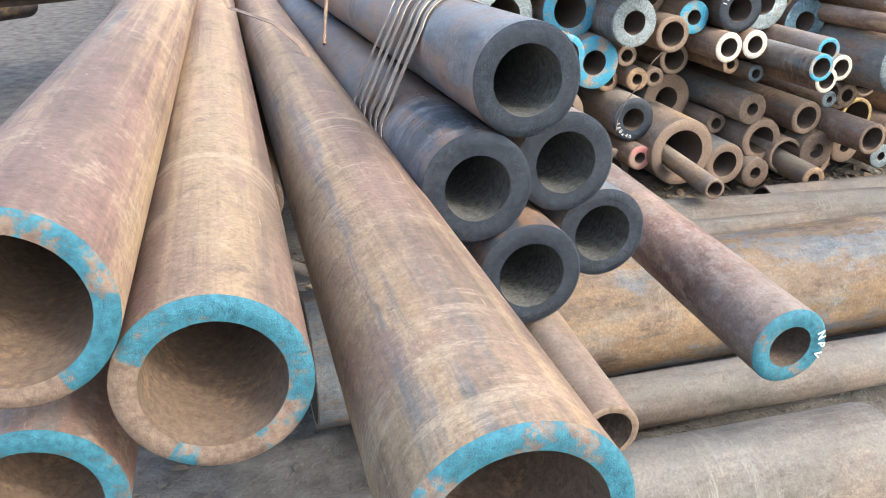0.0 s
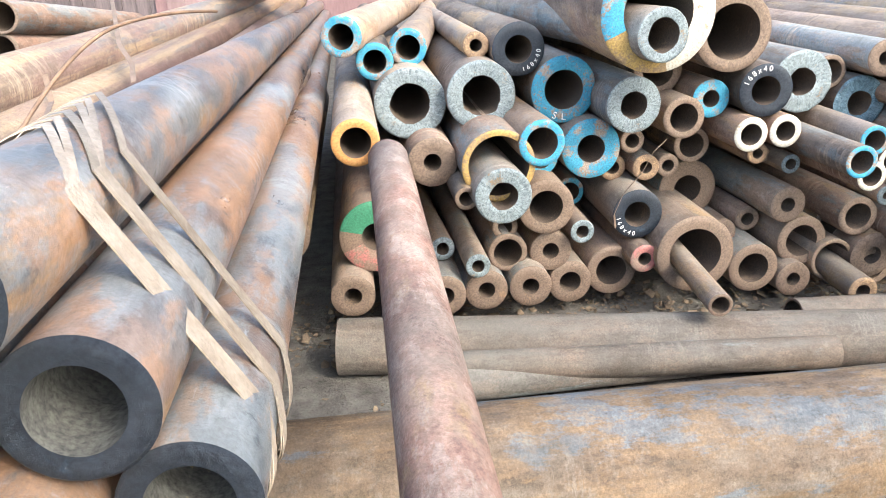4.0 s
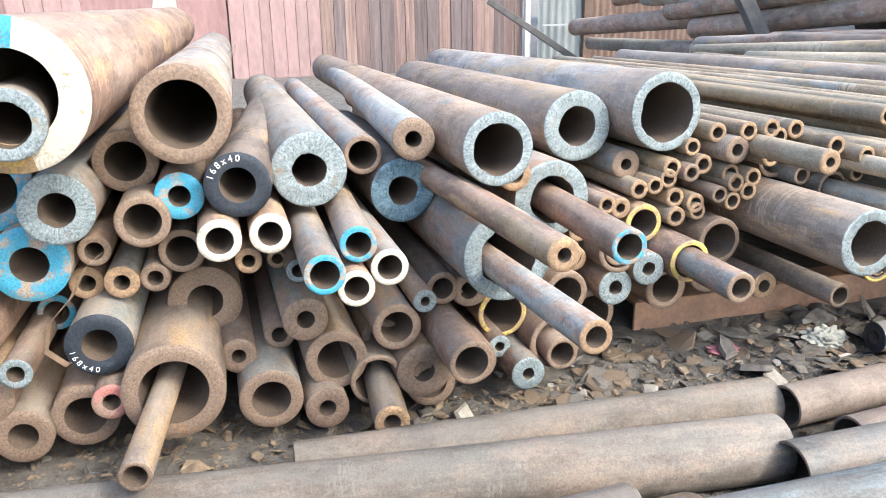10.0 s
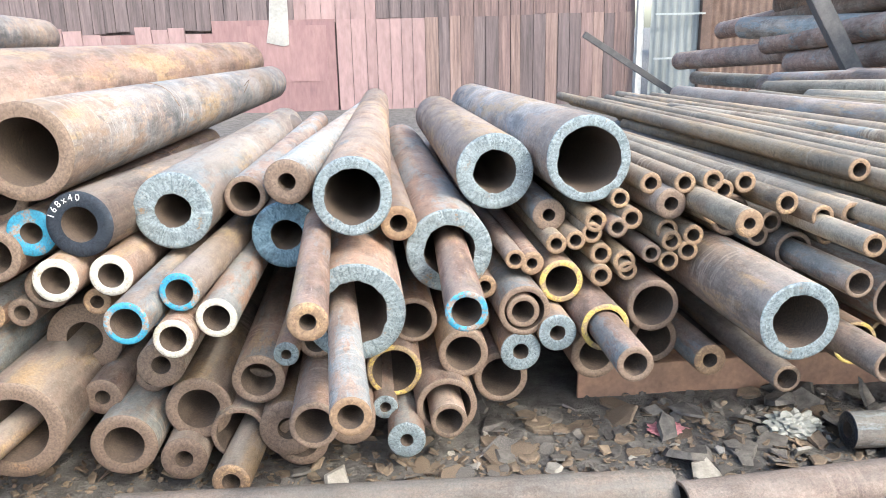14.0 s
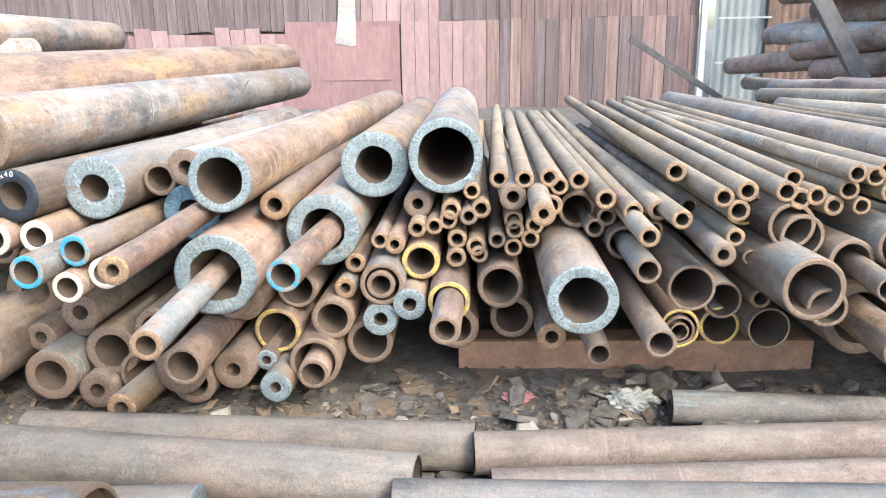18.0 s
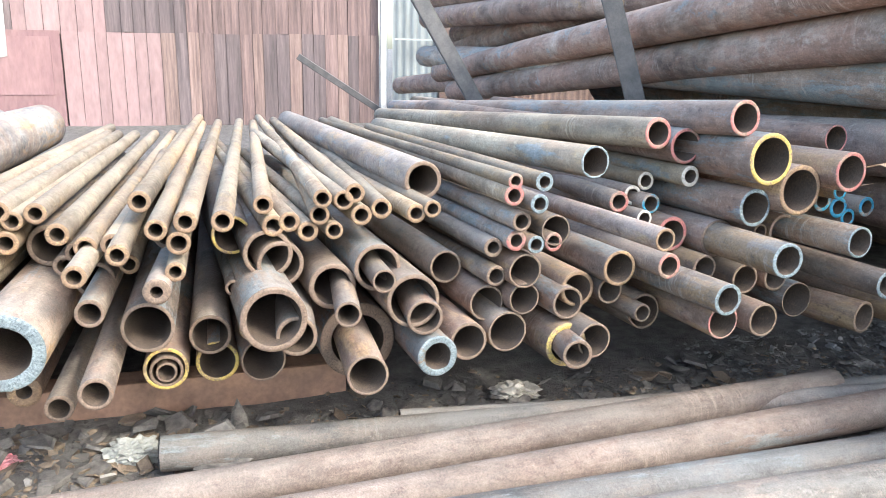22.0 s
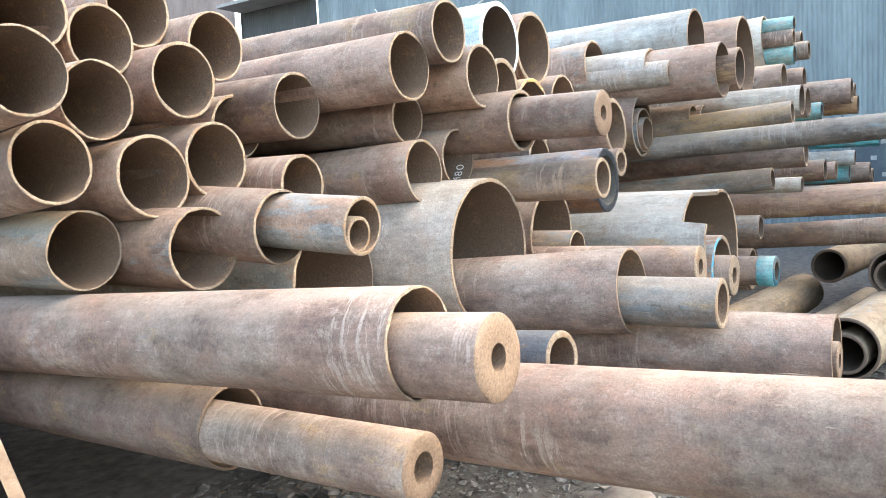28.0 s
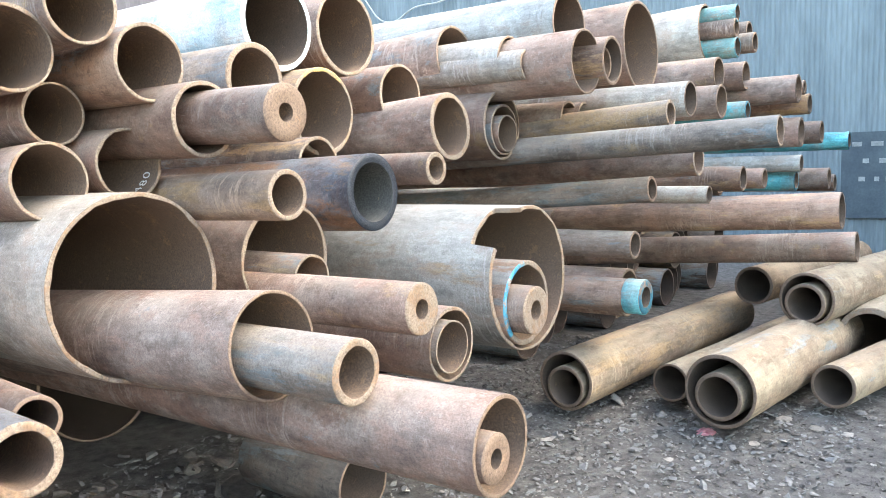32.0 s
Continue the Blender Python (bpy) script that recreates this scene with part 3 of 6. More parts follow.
rngw = random.Random(5)
xx = -12.0
while xx < 7.3:
    wd = min(rngw.uniform(0.16, 0.24), 7.35 - xx)
    low = 1.33 if xx < 0.35 else (1.42 if xx < 2.2 else (1.45 if xx < 5.6 else 1.47))
    top_mat = PALEPINK if 1.55 < xx < 2.9 else (DARKWOOD if xx < 4.2 else WOOD)
    board("plank", xx + 0.004, xx + wd - 0.004, low + rngw.uniform(-0.05, 0.02), 4.4, -0.05 + rngw.uniform(0, 0.03), top_mat)
    if xx < -2.2:
        board("plank", xx + 0.004, xx + wd - 0.004, -0.1, 1.41, -0.1 + rngw.uniform(0, 0.03), DARKWOOD)
    elif xx >= 3.7:
        board("plank", xx + 0.004, xx + wd - 0.004, -0.1, low + rngw.uniform(0.0, 0.03), -0.02 + rngw.uniform(0, 0.03), RAWWOOD if rngw.random() < 0.35 else (DARKWOOD if rngw.random() < 0.35 else WOOD))
    elif xx >= 2.35:
        board("sheet_panel", xx + 0.004, xx + wd - 0.004, -0.1, 1.45, -0.01 + rngw.uniform(0, 0.02), PALEPINK)
    xx += wd
for x0, x1, n in ((-2.1, -0.95, 4), (-0.72, 0.30, 4)):
    for k in range(n):
        w = (x1 - x0) / n
        board("sheet_panel", x0 + k * w + 0.006, x0 + (k + 1) * w - 0.006, -0.1, 1.31 + rngw.uniform(-0.06, 0.08), 0.02, PALEPINK, -0.05)
board("sheet_panel", -2.3, 0.40, -0.1, 1.27, -0.02, PINK)
board("door_panel", 0.40, 2.34, -0.1, 1.46, -0.01, PINK)
board("door_panel", 0.95, 2.20, 0.49, 1.37, 0.012, PINK, 0, 0.02)
WHITE = plain("white_plastic_sheet", (0.40, 0.40, 0.39), (0.52, 0.52, 0.51), 3.0, 0.6)
bm = bmesh.new()
vs = [bm.verts.new(p) for p in ((1.36, 13.87, 2.1), (1.62, 13.87, 2.1), (1.60, 13.86, 1.07), (1.52, 13.85, 1.05), (1.24, 13.86, 1.11), (1.30, 13.85, 1.4))]
bm.faces.new(vs)
bmesh.ops.solidify(bm, geom=bm.faces[:], thickness=0.01)
rag = part("hanging_sheet", bm, WHITE, None)
tagged(rag, "torn white plastic sheet hanging from the wall", "sheet")
bm = bmesh.new()
box(bm, 7.35, 13.75, -0.1, 7.45, 13.85, 4.2)
tagged(part("door_post", bm, WHITE, None), "white painted door post at the end of the plank wall", "post", kind="structure")
bm = bmesh.new()
box(bm, 0, -0.05, -0.04, 1.40, 0.05, 0.04)
bmesh.ops.bevel(bm, geom=bm.edges[:], offset=0.004, segments=1, affect="EDGES")
DARKSTEEL = plain("dark_painted_steel", (0.045, 0.045, 0.05), (0.11, 0.105, 0.105), 8.0, 0.55)
beam = tagged(part("steel_beam", bm, DARKSTEEL, None), "dark square steel beam leaning over the pipes", "beam")
beam.matrix_basis = pose(5.56, 10.70, 1.17, 0, 33.0, -10)

def corrugated(name, x0, y0, x1, y1, z0, z1, mat, pitch=0.076, amp=0.010):
    Lw = math.dist((x0, y0), (x1, y1))
    k = int(Lw / pitch * 4)
    nx, ny = -(y1 - y0) / Lw, (x1 - x0) / Lw
    vs, fs = [], []
    for i in range(k + 1):
        t = i / k
        o = amp * math.sin(2 * math.pi * t * Lw / pitch)
        for zz in (z0, z1):
            vs.append((x0 + (x1 - x0) * t + nx * o, y0 + (y1 - y0) * t + ny * o, zz))
        if i:
            a = 2 * (i - 1)
            fs.append((a, a + 2, a + 3, a + 1))
    return new(name, mesh_of(name, vs, fs, mat))


# ---- pale corrugated sheets beyond the plank wall ----
PALESHEET = plain("pale_blue_white_sheet", (0.19, 0.215, 0.225), (0.28, 0.31, 0.32), 3.0, 0.55, (1, 1, 0.15))
RUSTPOST = plain("rusty_brown_post", (0.070, 0.044, 0.036), (0.135, 0.092, 0.076), 6.0, 0.8)
tagged(corrugated("wall_sheets", 7.52, 13.62, 8.30, 13.50, 0, 3.2, PALESHEET, 0.13, 0.022), "pale blue-white corrugated sheets beside the plank wall", "wall", kind="structure")
tagged(corrugated("wall_sheets", 8.46, 13.75, 12.5, 13.75, 0, 3.4, RUSTPOST, 0.13, 0.022), "rusty brown corrugated sheets behind the big pipes", "wall", kind="structure")
bm = bmesh.new()
box(bm, 8.30, 13.40, -0.1, 8.46, 13.56, 3.3)
tagged(part("wall_post", bm, RUSTPOST, None), "rusty brown post between the corrugated sheets", "post", kind="structure")
for zz in (0.72, 1.42):
    bm = bmesh.new()
    box(bm, 7.50, 13.36, zz, 8.34, 13.385, zz + 0.028)
    tagged(part("wall_rail", bm, PALESHEET, None), "pale rail across the corrugated sheets", "rail", kind="structure")


# ---- corrugated wall on the far side ----
BLUE = plain("blue_grey_corrugated_sheet", (0.095, 0.128, 0.148), (0.19, 0.24, 0.265), 2.2, 0.55, (1, 1, 0.15), metal=0.2)


# added wall out of view, blocks the sun over the right-hand stack
tagged(corrugated("wall_south", 12.0, -5.5, 20.5, -5.5, 0, 10.0, BLUE), "tall blue-grey corrugated metal wall", "wall", kind="structure")
tagged(corrugated("wall_east", 20.5, -6, 20.5, 14.2, 0, 9.0, BLUE), "tall blue-grey corrugated metal wall", "wall", kind="structure")
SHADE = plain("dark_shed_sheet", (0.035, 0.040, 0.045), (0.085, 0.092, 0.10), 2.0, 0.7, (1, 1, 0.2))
FADED = plain("faded_brown_sheet", (0.15, 0.115, 0.105), (0.235, 0.185, 0.17), 1.5, 0.75, (1, 1, 0.3))
PALEEND = plain("pale_sheet", (0.25, 0.24, 0.24), (0.36, 0.35, 0.35), 2.0, 0.7, (1, 1, 0.2))
tagged(corrugated("wall_east", 20.5, 14.25, 20.5, 17.1, 0, 8.6, SHADE), "dark sheet-metal shed beyond the blue-grey wall", "wall", kind="structure")
tagged(corrugated("wall_east", 20.3, 17.1, 20.3, 25.0, 0, 8.8, FADED), "faded brown sheet wall of the far shed", "wall", kind="structure")
tagged(corrugated("wall_east", 20.5, 25.0, 20.5, 40.0, 0, 8.2, PALEEND), "pale sheet wall beyond the far shed", "wall", kind="structure")
bm = bmesh.new()
box(bm, 19.6, 14.3, 6.2, 20.52, 17.0, 6.28)
tagged(part("shed_eave", bm, PALEEND, None), "pale eave sheet jutting from the dark shed", "eave", kind="structure")

PANEL = plain("dark_blue_board", (0.030, 0.045, 0.060), (0.06, 0.085, 0.10), 3.0, 0.6)
sign = new("sign_board")
tagged(sign, "dark blue board with faded white writing on the wall", "sign")
bm = bmesh.new()
box(bm, 20.42, -2.6, 0.55, 20.47, 2.15, 1.88)
part("board", bm, PANEL, sign)
WHITEPAINT = plain("faded_white_lettering", (0.20, 0.22, 0.22), (0.36, 0.38, 0.38), 20.0, 0.7)
rngs = random.Random(12)
for row_z, y0, y1 in ((1.66, 2.0, -2.2), (1.40, 1.85, -1.9), (1.12, 1.9, -2.1)):
    yy = y0
    while yy > y1:
        w = rngs.uniform(0.06, 0.22)
        bm = bmesh.new()
        box(bm, 20.412, yy - w, row_z, 20.419, yy, row_z + 0.07)
        part("writing_bar", bm, WHITEPAINT, sign)
        yy -= w + rngs.uniform(0.06, 0.16)

# ---- pipes lying on the ground ----
lying(0.513, 2.475, 3.269, 2.114, 0.090, 0.082, z=0.090)
lying(2.015, 2.431, 3.433, 2.352, 0.075, 0.067, z=0.075)
lying(0.81, 2.222, 1.68, 2.255, 0.058, 0.048, z=0.078)
lying(0.81, 2.255, 1.987, 2.165, 0.050, 0.043, z=0.110)
lying(0.11, 1.532, 2.65, 1.555, 0.160, 0.145, "rust", "orange", z=0.27)
lying(0.30, 1.27, 2.30, 1.24, 0.062, 0.054, z=0.204)
lying(-0.124, 0.997, 1.176, 0.964, 0.105, 0.096, z=0.215)
lying(3.428, 2.281, 6.503, 2.455, 0.063, 0.055, "rust", "rustfloor", z=0.095)
lying(3.472, 2.077, 6.568, 2.248, 0.065, 0.057, "rust", "rustfloor", z=0.095)
lying(3.215, 2.003, 7.118, 1.943, 0.078, 0.070, "rust", "bluefloor", z=0.095)
lying(4.088, 2.621, 7.277, 2.355, 0.055, 0.025, "black", "floor", z=0.075)
lying(4.847, 2.605, 7.558, 2.208, 0.050, 0.042, "rust", "litfloor", z=0.080)
lying(2.825, 1.853, 4.825, 1.820, 0.080, 0.072, "rust", "bluefloor", z=0.095)
lying(4.860, 1.845, 7.830, 1.770, 0.080, 0.072, "rust", "litfloor", z=0.100)
lying(4.95, 1.665, 7.614, 1.543, 0.070, 0.062, "rust", "litfloor", z=0.090)
lying(2.729, 1.930, 1.50, 1.857, 0.090, 0.043, "cut", "floor", z=0.110)
lying(6.820, 1.405, 8.244, 1.230, 0.115, 0.073, "rust", "rustfloor", z=0.135)
lying(7.02, 2.49, 7.36, 2.43, 0.030, 0.024, "rust", "floor", z=0.06)
lying(-0.256, 2.941, 0.215, 2.408, 0.020, 0.015, z=0.04)


# ---- stacked pipes ----
pipe(0.584, 2.856, 0.993, 0.066, 0.041, -11.3, -1.7, 2.71, "blue", "tan")
pipe(0.693, 2.983, 0.892, 0.064, 0.040, -1.5, -1.7, 2.59, "blue", "dark")
pipe(0.810, 3.021, 0.930, 0.065, 0.042, -9.0, -1.7, 2.35, "blue", "tan")
pipe(0.799, 2.873, 0.766, 0.120, 0.066, -0.9, -1.7, 2.28, "cut", "grey")
pipe(1.027, 2.800, 0.797, 0.114, 0.065, -1.3, -1.7, 2.32, "cut", "grey")
pipe(1.029, 2.916, 0.943, 0.045, 0.021, -0.8, -1.7, 3.05, "tan", "grey")
p7 = pipe(1.165, 2.872, 0.931, 0.089, 0.046, 0.0, -1.7, 2.97, "black", "dark")
p8 = pipe(1.322, 2.861, 0.793, 0.113, 0.067, -0.8, -1.7, 2.73, "blue", "grey")
pipe(0.603, 2.337, 0.777, 0.066, 0.042, -0.6, -1.7, 3.08, "orange", "tan")
pipe(1.167, 2.534, 0.697, 0.072, 0.049, 0.9, -1.7, 2.46, "blue", "tan")
pipe(0.851, 2.705, 0.607, 0.081, 0.029, -0.7, -1.7, 2.40, "rust", "rust")
pipe(1.037, 2.550, 0.628, 0.114, 0.094, -1.9, -1.7, 2.71, "gold", "rust")
pipe(1.035, 2.460, 0.560, 0.087, 0.043, 0.7, -1.7, 3.04, "cut", "grey")
pipe(1.232, 2.795, 0.575, 0.059, 0.036, -2.0, -1.7, 2.84, "blue", "rust")
pipe(0.731, 2.750, 0.531, 0.061, 0.047, -0.3, -1.7, 2.71, "blue", "rust")
pipe(0.656, 2.683, 0.372, 0.122, 0.047, -1.5, -1.7, 2.53, "green", "rust", sectors=((15, 165, "leaf"), (205, 300, "red")))
pipe(1.221, 2.663, 0.446, 0.094, 0.056, -1.5, -1.7, 2.44, "rust", "rust")
pipe(0.882, 2.735, 0.292, 0.042, 0.022, 2.2, -1.7, 2.48, "cut", "rust")
pipe(0.978, 2.580, 0.286, 0.041, 0.021, 0.3, -1.7, 2.88, "cut", "grey")
pipe(1.102, 2.703, 0.275, 0.068, 0.049, -0.0, -1.7, 2.90, "rust", "rust")
pipe(1.253, 2.704, 0.270, 0.072, 0.029, -1.1, -1.7, 2.79, "rust", "rust")
pipe(1.095, 2.720, 0.363, 0.044, 0.025, -0.3, -1.7, 2.54, "rust", "rust")
pipe(1.349, 2.663, 0.350, 0.041, 0.022, -1.0, -1.7, 2.44, "cut", "rust")
pipe(0.568, 2.593, 0.204, 0.072, 0.029, -0.7, -1.7, 2.59, "rust", "grey")
pipe(0.726, 2.592, 0.193, 0.069, 0.030, -1.7, -1.7, 2.83, "rust", "grey")
pipe(0.870, 2.592, 0.182, 0.070, 0.030, -0.7, -1.7, 3.00, "rust", "grey")
pipe(1.017, 2.637, 0.170, 0.072, 0.029, -0.3, -1.7, 2.90, "rust", "grey")
pipe(1.169, 2.637, 0.173, 0.073, 0.029, -1.0, -1.7, 2.66, "rust", "grey")
pipe(1.327, 2.703, 0.148, 0.077, 0.038, -0.5, -1.7, 2.41, "rust", "grey")
pipe(0.931, 2.519, 0.540, 0.036, 0.023, -0.7, -1.7, 2.63, "rust", "dark")
pipe(1.400, 3.000, 0.381, 0.054, 0.036, -1.9, -1.7, 2.67, "blue", "rust")
pipe(1.484, 2.490, 1.069, 0.168, 0.102, -2.2, -0.5, 5.36, "gold", "rust", sectors=((75, 205, "blue"), (285, 435, "white")))
pipe(1.484, 2.440, 1.015, 0.078, 0.048, 6.2, -1.7, 3.12, "cut", "grey")
p34 = pipe(1.826, 2.702, 0.983, 0.126, 0.088, -2.2, -1.3, 4.29, "rust", "bluegrey")
pipe(1.661, 2.886, 0.840, 0.086, 0.055, -0.5, -1.7, 2.25, "rust", "dark")
pipe(1.796, 2.745, 0.763, 0.064, 0.029, -0.8, -1.7, 2.38, "blue", "rust")
p37 = pipe(1.946, 2.673, 0.797, 0.087, 0.047, -6.8, -1.7, 2.65, "black", "dark")
p38 = pipe(2.150, 2.806, 0.794, 0.107, 0.048, -1.4, -1.7, 2.74, "cut", "grey")
pipe(2.329, 2.929, 0.802, 0.060, 0.044, -1.9, -1.7, 2.66, "rust", "rust")
pipe(2.462, 2.824, 0.859, 0.064, 0.025, -5, -1.7, 4.2, "rust", "tan")
pipe(2.443, 2.897, 0.689, 0.100, 0.046, -0.3, -1.7, 2.26, "bluecut", "dark")
pipe(2.645, 2.602, 0.856, 0.102, 0.072, -2.1, -1.7, 4.2, "cut", "tan")
pipe(3.082, 3.007, 0.833, 0.120, 0.066, -1.1, -1.7, 2.33, "cut", "tan")
pipe(3.342, 2.879, 0.883, 0.129, 0.097, -0.6, -1.7, 2.66, "cut", "bluegrey")
pipe(1.506, 2.685, 0.767, 0.091, 0.044, -0.2, -1.7, 2.91, "cut", "grey")
p46 = pipe(1.402, 2.779, 0.604, 0.102, 0.048, -0.6, -1.7, 2.66, "blue", "grey")
pipe(1.698, 2.724, 0.708, 0.071, 0.048, -0.2, -1.7, 2.47, "rust", "rust")
pipe(1.782, 2.826, 0.586, 0.063, 0.044, -1.2, -1.7, 2.28, "rust", "dark")
pipe(1.886, 2.621, 0.666, 0.057, 0.036, -0.4, -1.7, 2.57, "white", "rust")
pipe(2.017, 2.642, 0.666, 0.055, 0.033, -1.1, -1.7, 2.83, "white", "rust")
pipe(1.558, 2.811, 0.615, 0.043, 0.025, -0.1, -1.7, 2.79, "rust", "rust")
pipe(1.516, 2.872, 0.505, 0.047, 0.024, -0.2, -1.7, 2.61, "tan", "rust")
pipe(1.615, 2.811, 0.517, 0.047, 0.022, -1.8, -1.7, 2.42, "tan", "rust")
pipe(1.702, 2.826, 0.515, 0.041, 0.022, -1.7, -1.7, 2.27, "rust", "dark")
p55 = pipe(1.551, 2.695, 0.388, 0.087, 0.045, -1.6, -1.7, 2.51, "black", "grey")
pipe(1.826, 2.917, 0.393, 0.109, 0.052, -0.1, -1.7, 2.53, "rust", "grey")
pipe(1.956, 2.690, 0.581, 0.036, 0.018, -1.1, -1.7, 2.91, "tan", "rust")
pipe(2.089, 2.700, 0.534, 0.034, 0.019, -0.7, -1.7, 2.81, "cut", "grey")
pipe(2.040, 2.800, 0.543, 0.028, 0.016, -1.4, -1.7, 2.48, "rust", "dark")
pipe(2.120, 2.381, 0.627, 0.051, 0.036, -1.6, -1.7, 2.64, "blue", "tan")
pipe(2.222, 2.478, 0.664, 0.048, 0.033, -3.8, -1.7, 2.67, "blue", "tan")
pipe(2.205, 2.438, 0.561, 0.048, 0.032, -1, -1.7, 2.95, "white", "rust")
pipe(2.302, 2.482, 0.592, 0.050, 0.033, -1.2, -1.7, 3.1, "white", "rust")
pipe(2.520, 2.740, 0.413, 0.051, 0.033, -1.3, -1.7, 2.81, "rust", "dark")
pipe(2.442, 2.660, 0.411, 0.035, 0.014, -0.8, -1.7, 2.66, "cut", "rust")
pipe(2.605, 2.740, 0.396, 0.052, 0.028, -0.8, -1.7, 2.38, "rust", "rust")
pipe(2.098, 2.694, 0.387, 0.065, 0.026, -0.2, -1.7, 2.45, "rust", "grey")
pipe(2.030, 2.828, 0.292, 0.045, 0.024, -0.6, -1.7, 2.53, "rust", "rust")
pipe(1.905, 2.768, 0.268, 0.053, 0.021, -0.1, -1.7, 2.80, "rust", "rust")
pipe(2.359, 2.674, 0.335, 0.072, 0.048, -0.3, -1.7, 2.90, "rust", "rust")
pipe(2.182, 2.710, 0.241, 0.092, 0.059, -0.0, -1.7, 2.66, "rust", "grey")
pipe(1.982, 2.660, 0.170, 0.090, 0.055, -0.7, -1.7, 2.49, "rust", "grey")
pipe(1.729, 2.600, 0.266, 0.135, 0.090, -1.7, -1.7, 2.52, "rust", "grey")
pipe(1.652, 2.250, 0.249, 0.037, 0.027, -6.4, -1.7, 3.06, "rust", "grey")
pipe(1.483, 2.728, 0.170, 0.090, 0.055, -0.3, -1.7, 2.81, "rust", "rust")
pipe(1.567, 2.640, 0.244, 0.050, 0.023, -0.1, -1.7, 2.95, "red", "rust")
pipe(2.139, 2.656, 0.116, 0.064, 0.025, -0.2, -1.7, 2.75, "rust", "grey")
pipe(2.293, 2.680, 0.170, 0.079, 0.065, -0.9, -1.7, 2.50, "rust", "grey")
pipe(2.294, 2.490, 0.133, 0.050, 0.024, -5.4, -1.7, 2.62, "tan", "grey")
pipe(2.434, 2.660, 0.186, 0.083, 0.033, -0.6, -1.7, 2.61, "rust", "rust")
pipe(2.740, 2.804, 0.277, 0.082, 0.066, -1.6, -1.7, 2.78, "yellow", "rust")
pipe(2.520, 2.466, 0.292, 0.064, 0.048, -0.3, -1.7, 3, "rust", "rust")
pipe(2.763, 2.635, 0.137, 0.054, 0.019, -1.9, -1.7, 2.5, "cut", "rust")
pipe(2.768, 2.780, 0.737, 0.051, 0.025, 0.1, -1.7, 2.69, "tan", "rust")
pipe(2.916, 2.831, 0.635, 0.126, 0.075, -0.3, -1.7, 2.92, "cut", "rust")
pipe(2.895, 2.306, 0.638, 0.049, 0.035, -3.4, -1.7, 3.23, "blue", "rust")
pipe(2.638, 2.501, 0.579, 0.128, 0.082, -0, -1.7, 2.7, "cut", "rust")
pipe(2.630, 1.970, 0.568, 0.040, 0.025, 2.3, -1.7, 3.04, "tan", "rust")
pipe(2.561, 1.994, 0.751, 0.038, 0.016, 1.5, -1.7, 3.0, "tan", "rust")
pipe(3.240, 2.945, 0.702, 0.051, 0.020, -1.8, -1.7, 2.24, "rust", "grey")
pipe(3.112, 2.830, 0.599, 0.030, 0.018, -0.4, -1.7, 2.60, "tan", "rust")
pipe(3.163, 2.830, 0.584, 0.036, 0.016, -1.2, -1.7, 2.76, "tan", "rust")
pipe(3.241, 2.851, 0.635, 0.032, 0.018, -1.7, -1.7, 2.68, "tan", "ochre")
pipe(3.300, 2.851, 0.643, 0.030, 0.018, -1.4, -1.7, 2.44, "tan", "ochre")
pipe(3.360, 2.851, 0.699, 0.034, 0.020, -0.5, -1.7, 2.26, "tan", "ochre")
pipe(3.350, 2.851, 0.664, 0.032, 0.020, -0.3, -1.7, 2.31, "tan", "ochre")
pipe(3.420, 2.826, 0.683, 0.031, 0.018, -1.9, -1.7, 2.56, "rust", "rust")
pipe(3.462, 2.826, 0.709, 0.033, 0.020, -0.8, -1.7, 2.75, "tan", "ochre")
pipe(3.431, 2.849, 0.766, 0.029, 0.018, -1.9, -1.7, 2.71, "tan", "ochre")
pipe(3.022, 2.843, 0.514, 0.036, 0.019, -0.6, -1.7, 2.62, "tan", "rust")
pipe(2.990, 2.797, 0.437, 0.039, 0.018, -1.3, -1.7, 2.38, "tan", "rust")
pipe(3.124, 2.748, 0.466, 0.076, 0.059, -0.2, -1.7, 2.38, "rust", "rust")
pipe(3.120, 2.748, 0.464, 0.049, 0.033, -0.0, -1.7, 2.59, "rust", "rust")
pipe(3.253, 2.830, 0.523, 0.066, 0.048, -1.0, -1.7, 2.73, "yellow", "rust")
pipe(3.380, 2.851, 0.596, 0.034, 0.020, -0.0, -1.7, 2.73, "tan", "ochre")
pipe(3.376, 2.830, 0.534, 0.034, 0.020, -1.4, -1.7, 2.56, "tan", "ochre")
pipe(3.445, 2.826, 0.576, 0.034, 0.020, -1.8, -1.7, 2.33, "tan", "ochre")
pipe(3.456, 2.826, 0.547, 0.030, 0.018, -0.8, -1.7, 2.29, "tan", "ochre")
pipe(3.516, 2.797, 0.607, 0.029, 0.018, -1.9, -1.7, 2.50, "rust", "rust")
pipe(3.573, 2.826, 0.669, 0.033, 0.021, -1.6, -1.7, 2.70, "tan", "ochre")
pipe(3.577, 2.797, 0.642, 0.031, 0.019, -1.2, -1.7, 2.80, "tan", "ochre")
pipe(3.572, 2.800, 0.579, 0.031, 0.020, -0.8, -1.7, 2.63, "tan", "ochre")
pipe(3.629, 2.797, 0.610, 0.031, 0.019, -1.7, -1.7, 2.39, "tan", "ochre")
pipe(3.643, 2.797, 0.657, 0.031, 0.019, -1.9, -1.7, 2.31, "tan", "ochre")
pipe(3.636, 2.457, 0.775, 0.037, 0.015, -2.7, -1.7, 2.79, "tan", "ochre")
pipe(3.569, 2.797, 0.755, 0.046, 0.021, -0.3, -1.7, 2.69, "rust", "grey")
